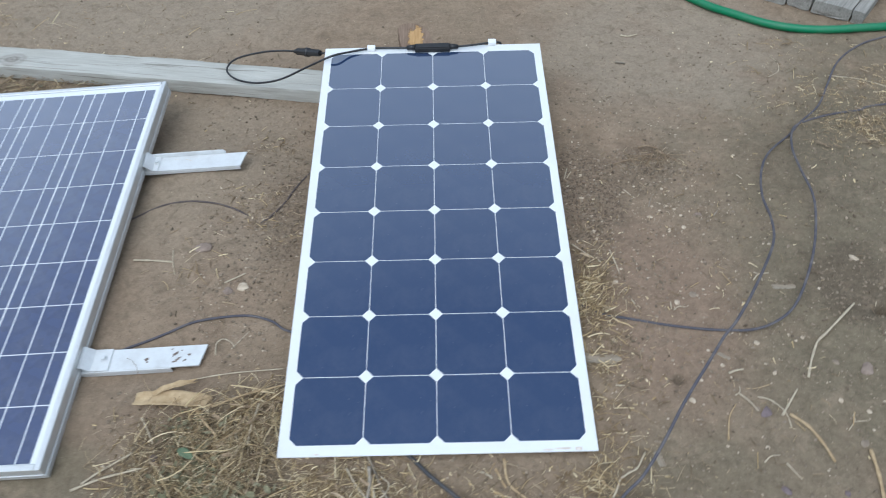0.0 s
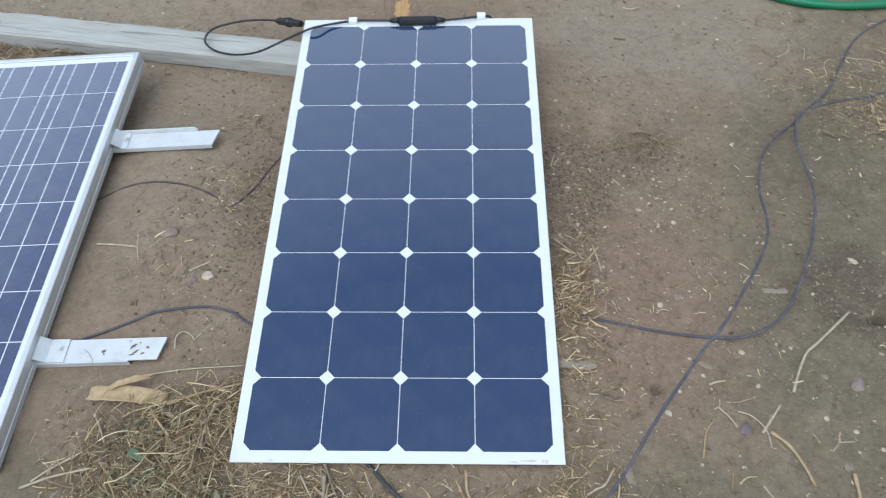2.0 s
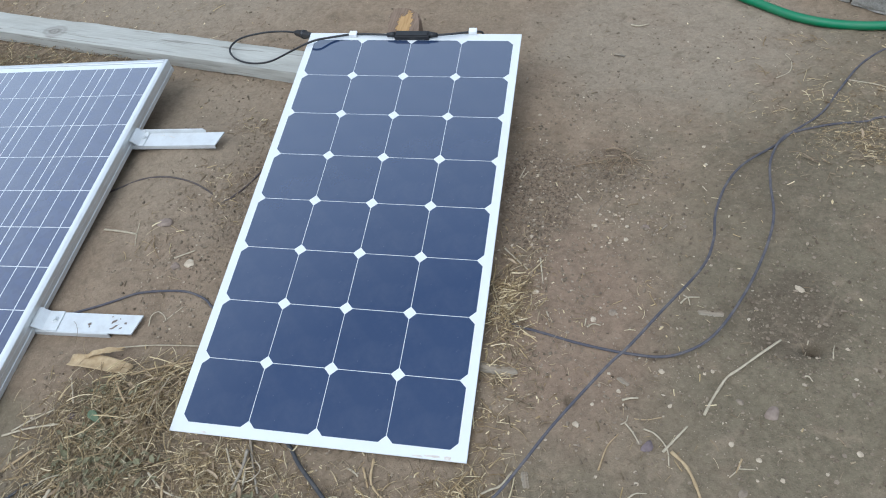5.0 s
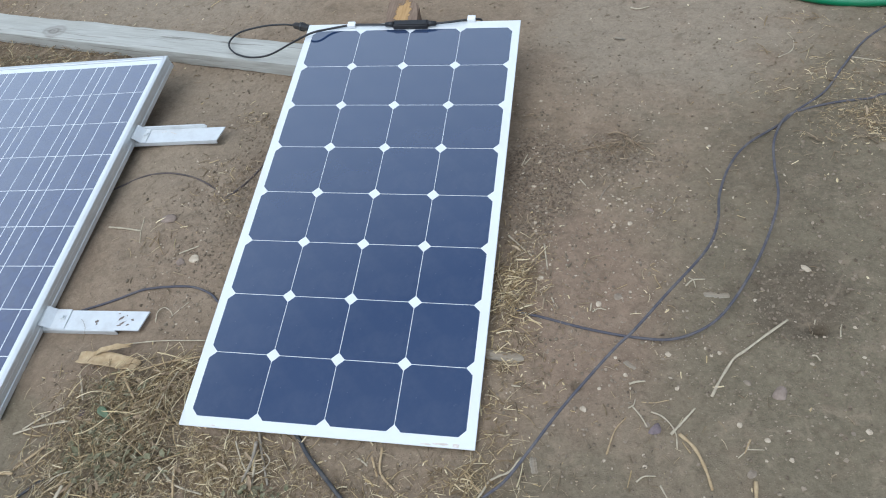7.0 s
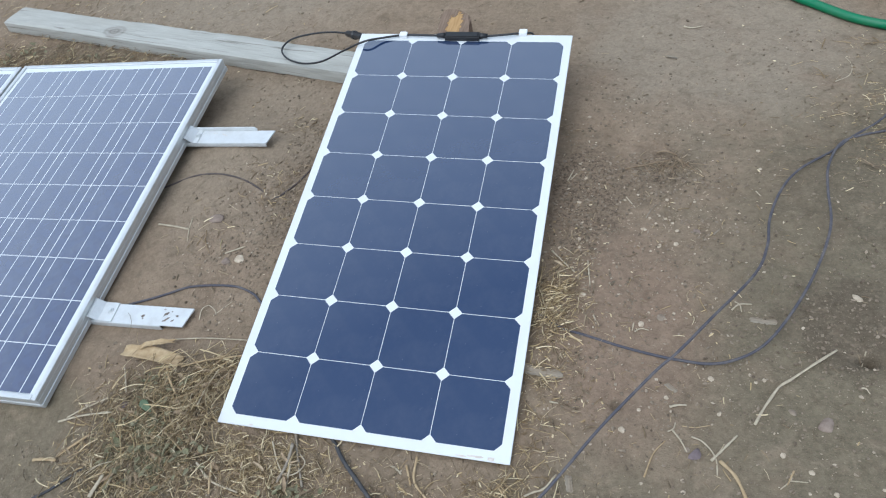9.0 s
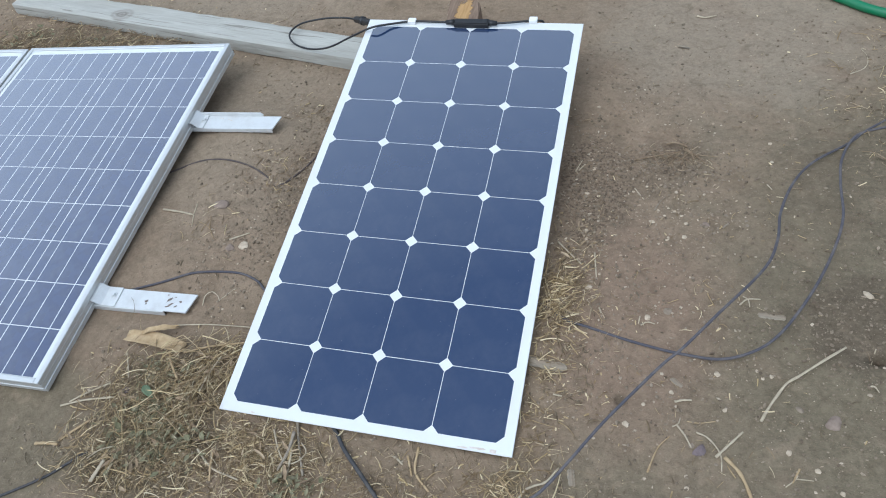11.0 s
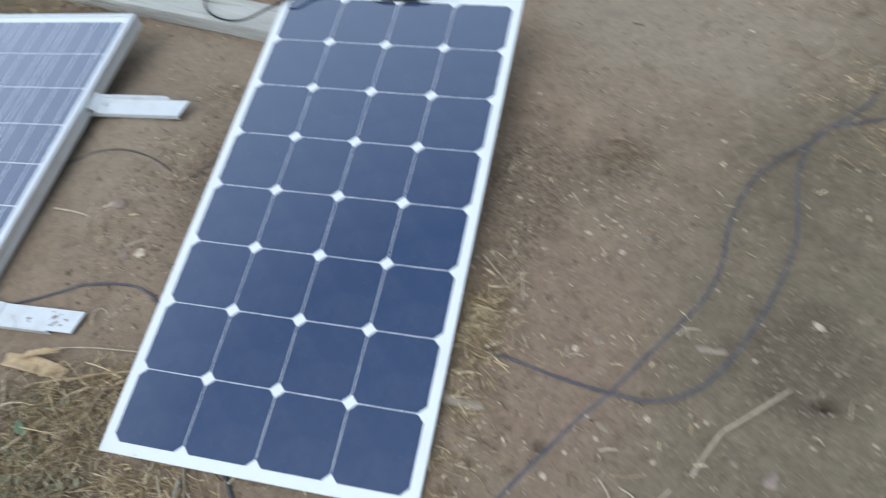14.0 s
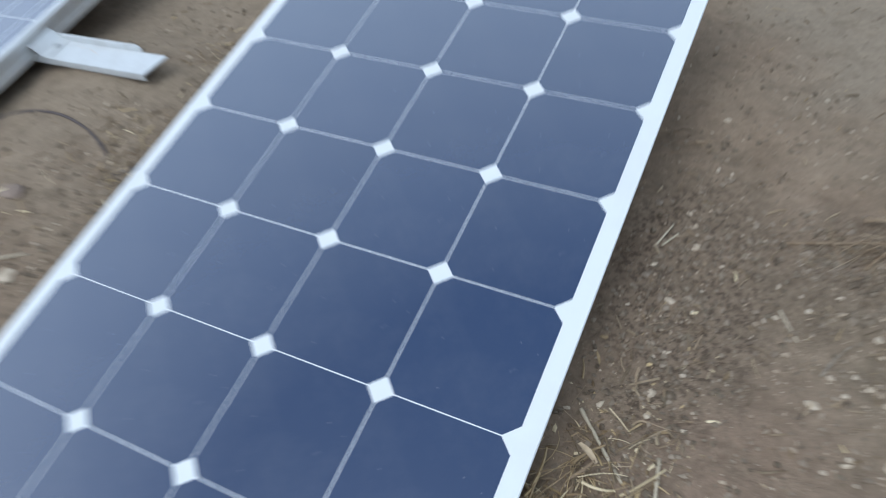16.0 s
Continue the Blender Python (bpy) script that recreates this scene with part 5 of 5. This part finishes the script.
def weeds():
    """Small withered leaves among the straw."""
    r = random.Random(5)
    verts, faces = [], []
    for cx, cy, rx, ry, count in ((-0.43, -0.53, 0.035, 0.03, 60), (-0.37, -0.60, 0.045, 0.03, 90), (-0.43, -0.455, 0.03, 0.015, 30), (-0.30, -0.60, 0.03, 0.03, 15), (-0.08, -0.64, 0.03, 0.015, 40), (-1.4, 0.64, 0.25, 0.05, 160)):
        for _ in range(count):
            x, y = r.gauss(cx, rx), r.gauss(cy, ry)
            if in_panel(x, y, 0.01) or in_frames(x, y):
                continue
            a, l, z = r.uniform(0, 6.3), r.uniform(0.006, 0.019), ground_z(x, y) + r.uniform(0.004, 0.022)
            w, n = l * r.uniform(0.14, 0.34), len(verts)
            c, s, up = math.cos(a), math.sin(a), r.uniform(-0.4, 0.6)
            for u, q, h in ((0, 0, 0), (0.4, -1, 0.25), (0.45, 0, -0.08), (0.4, 1, 0.25), (0.8, -0.6, 0.2), (0.85, 0.6, 0.2), (1, 0, 0)):
                px, py = u * l, q * w
                verts.append((x + c * px - s * py, y + s * px + c * py, z + u * l * up + h * w))
            faces += [(n, n + 2, n + 1), (n, n + 3, n + 2), (n + 1, n + 2, n + 4), (n + 2, n + 3, n + 5), (n + 2, n + 6, n + 4), (n + 2, n + 5, n + 6)]
    stuff("weeds", verts, faces, WEED, "small withered grey-green weed leaves", "weeds")


def dry_leaves():
    """Broken flat leaf bits, brown and tan, curled at their edges."""
    r = random.Random(77)
    verts, faces = [], []
    for cx, cy, rx, ry, count in ((-0.40, -0.52, 0.06, 0.045, 45), (-0.34, -0.44, 0.03, 0.03, 25), (-0.36, -0.63, 0.07, 0.04, 40), (-0.14, -0.59, 0.06, 0.03, 25), (0.30, -0.20, 0.02, 0.06, 15), (1.08, 0.30, 0.08, 0.06, 15)):
        for _ in range(count):
            x, y = r.gauss(cx, rx), r.gauss(cy, ry)
            if in_panel(x, y, 0.012) or in_frames(x, y):
                continue
            a, l, z = r.uniform(0, 6.3), r.uniform(0.008, 0.026), ground_z(x, y) + r.uniform(0.002, 0.014)
            w, n, up, curl = l * r.uniform(0.06, 0.17), len(verts), r.uniform(-0.15, 0.35), r.uniform(0.4, 1.1)
            c, q = math.cos(a), math.sin(a)
            for i in range(5):
                u = i / 4
                half = w * (0.55 + 0.45 * math.sin(math.pi * u)) * r.uniform(0.8, 1.1)
                for side in (-1, 0, 1):
                    px, py = u * l, side * half + 0.2 * l * u * u
                    verts.append((x + c * px - q * py, y + q * px + c * py, z + up * l * u + curl * half * side * side))
            for i in range(4):
                for k in (0, 1):
                    b = n + 3 * i + k
                    faces.append((b, b + 3, b + 4, b + 1))
    stuff("dry_leaves", verts, faces, LEAF_BROWN, "broken brown and tan dry leaf bits in the straw", "dry leaves", True)


weeds()
dry_leaves()
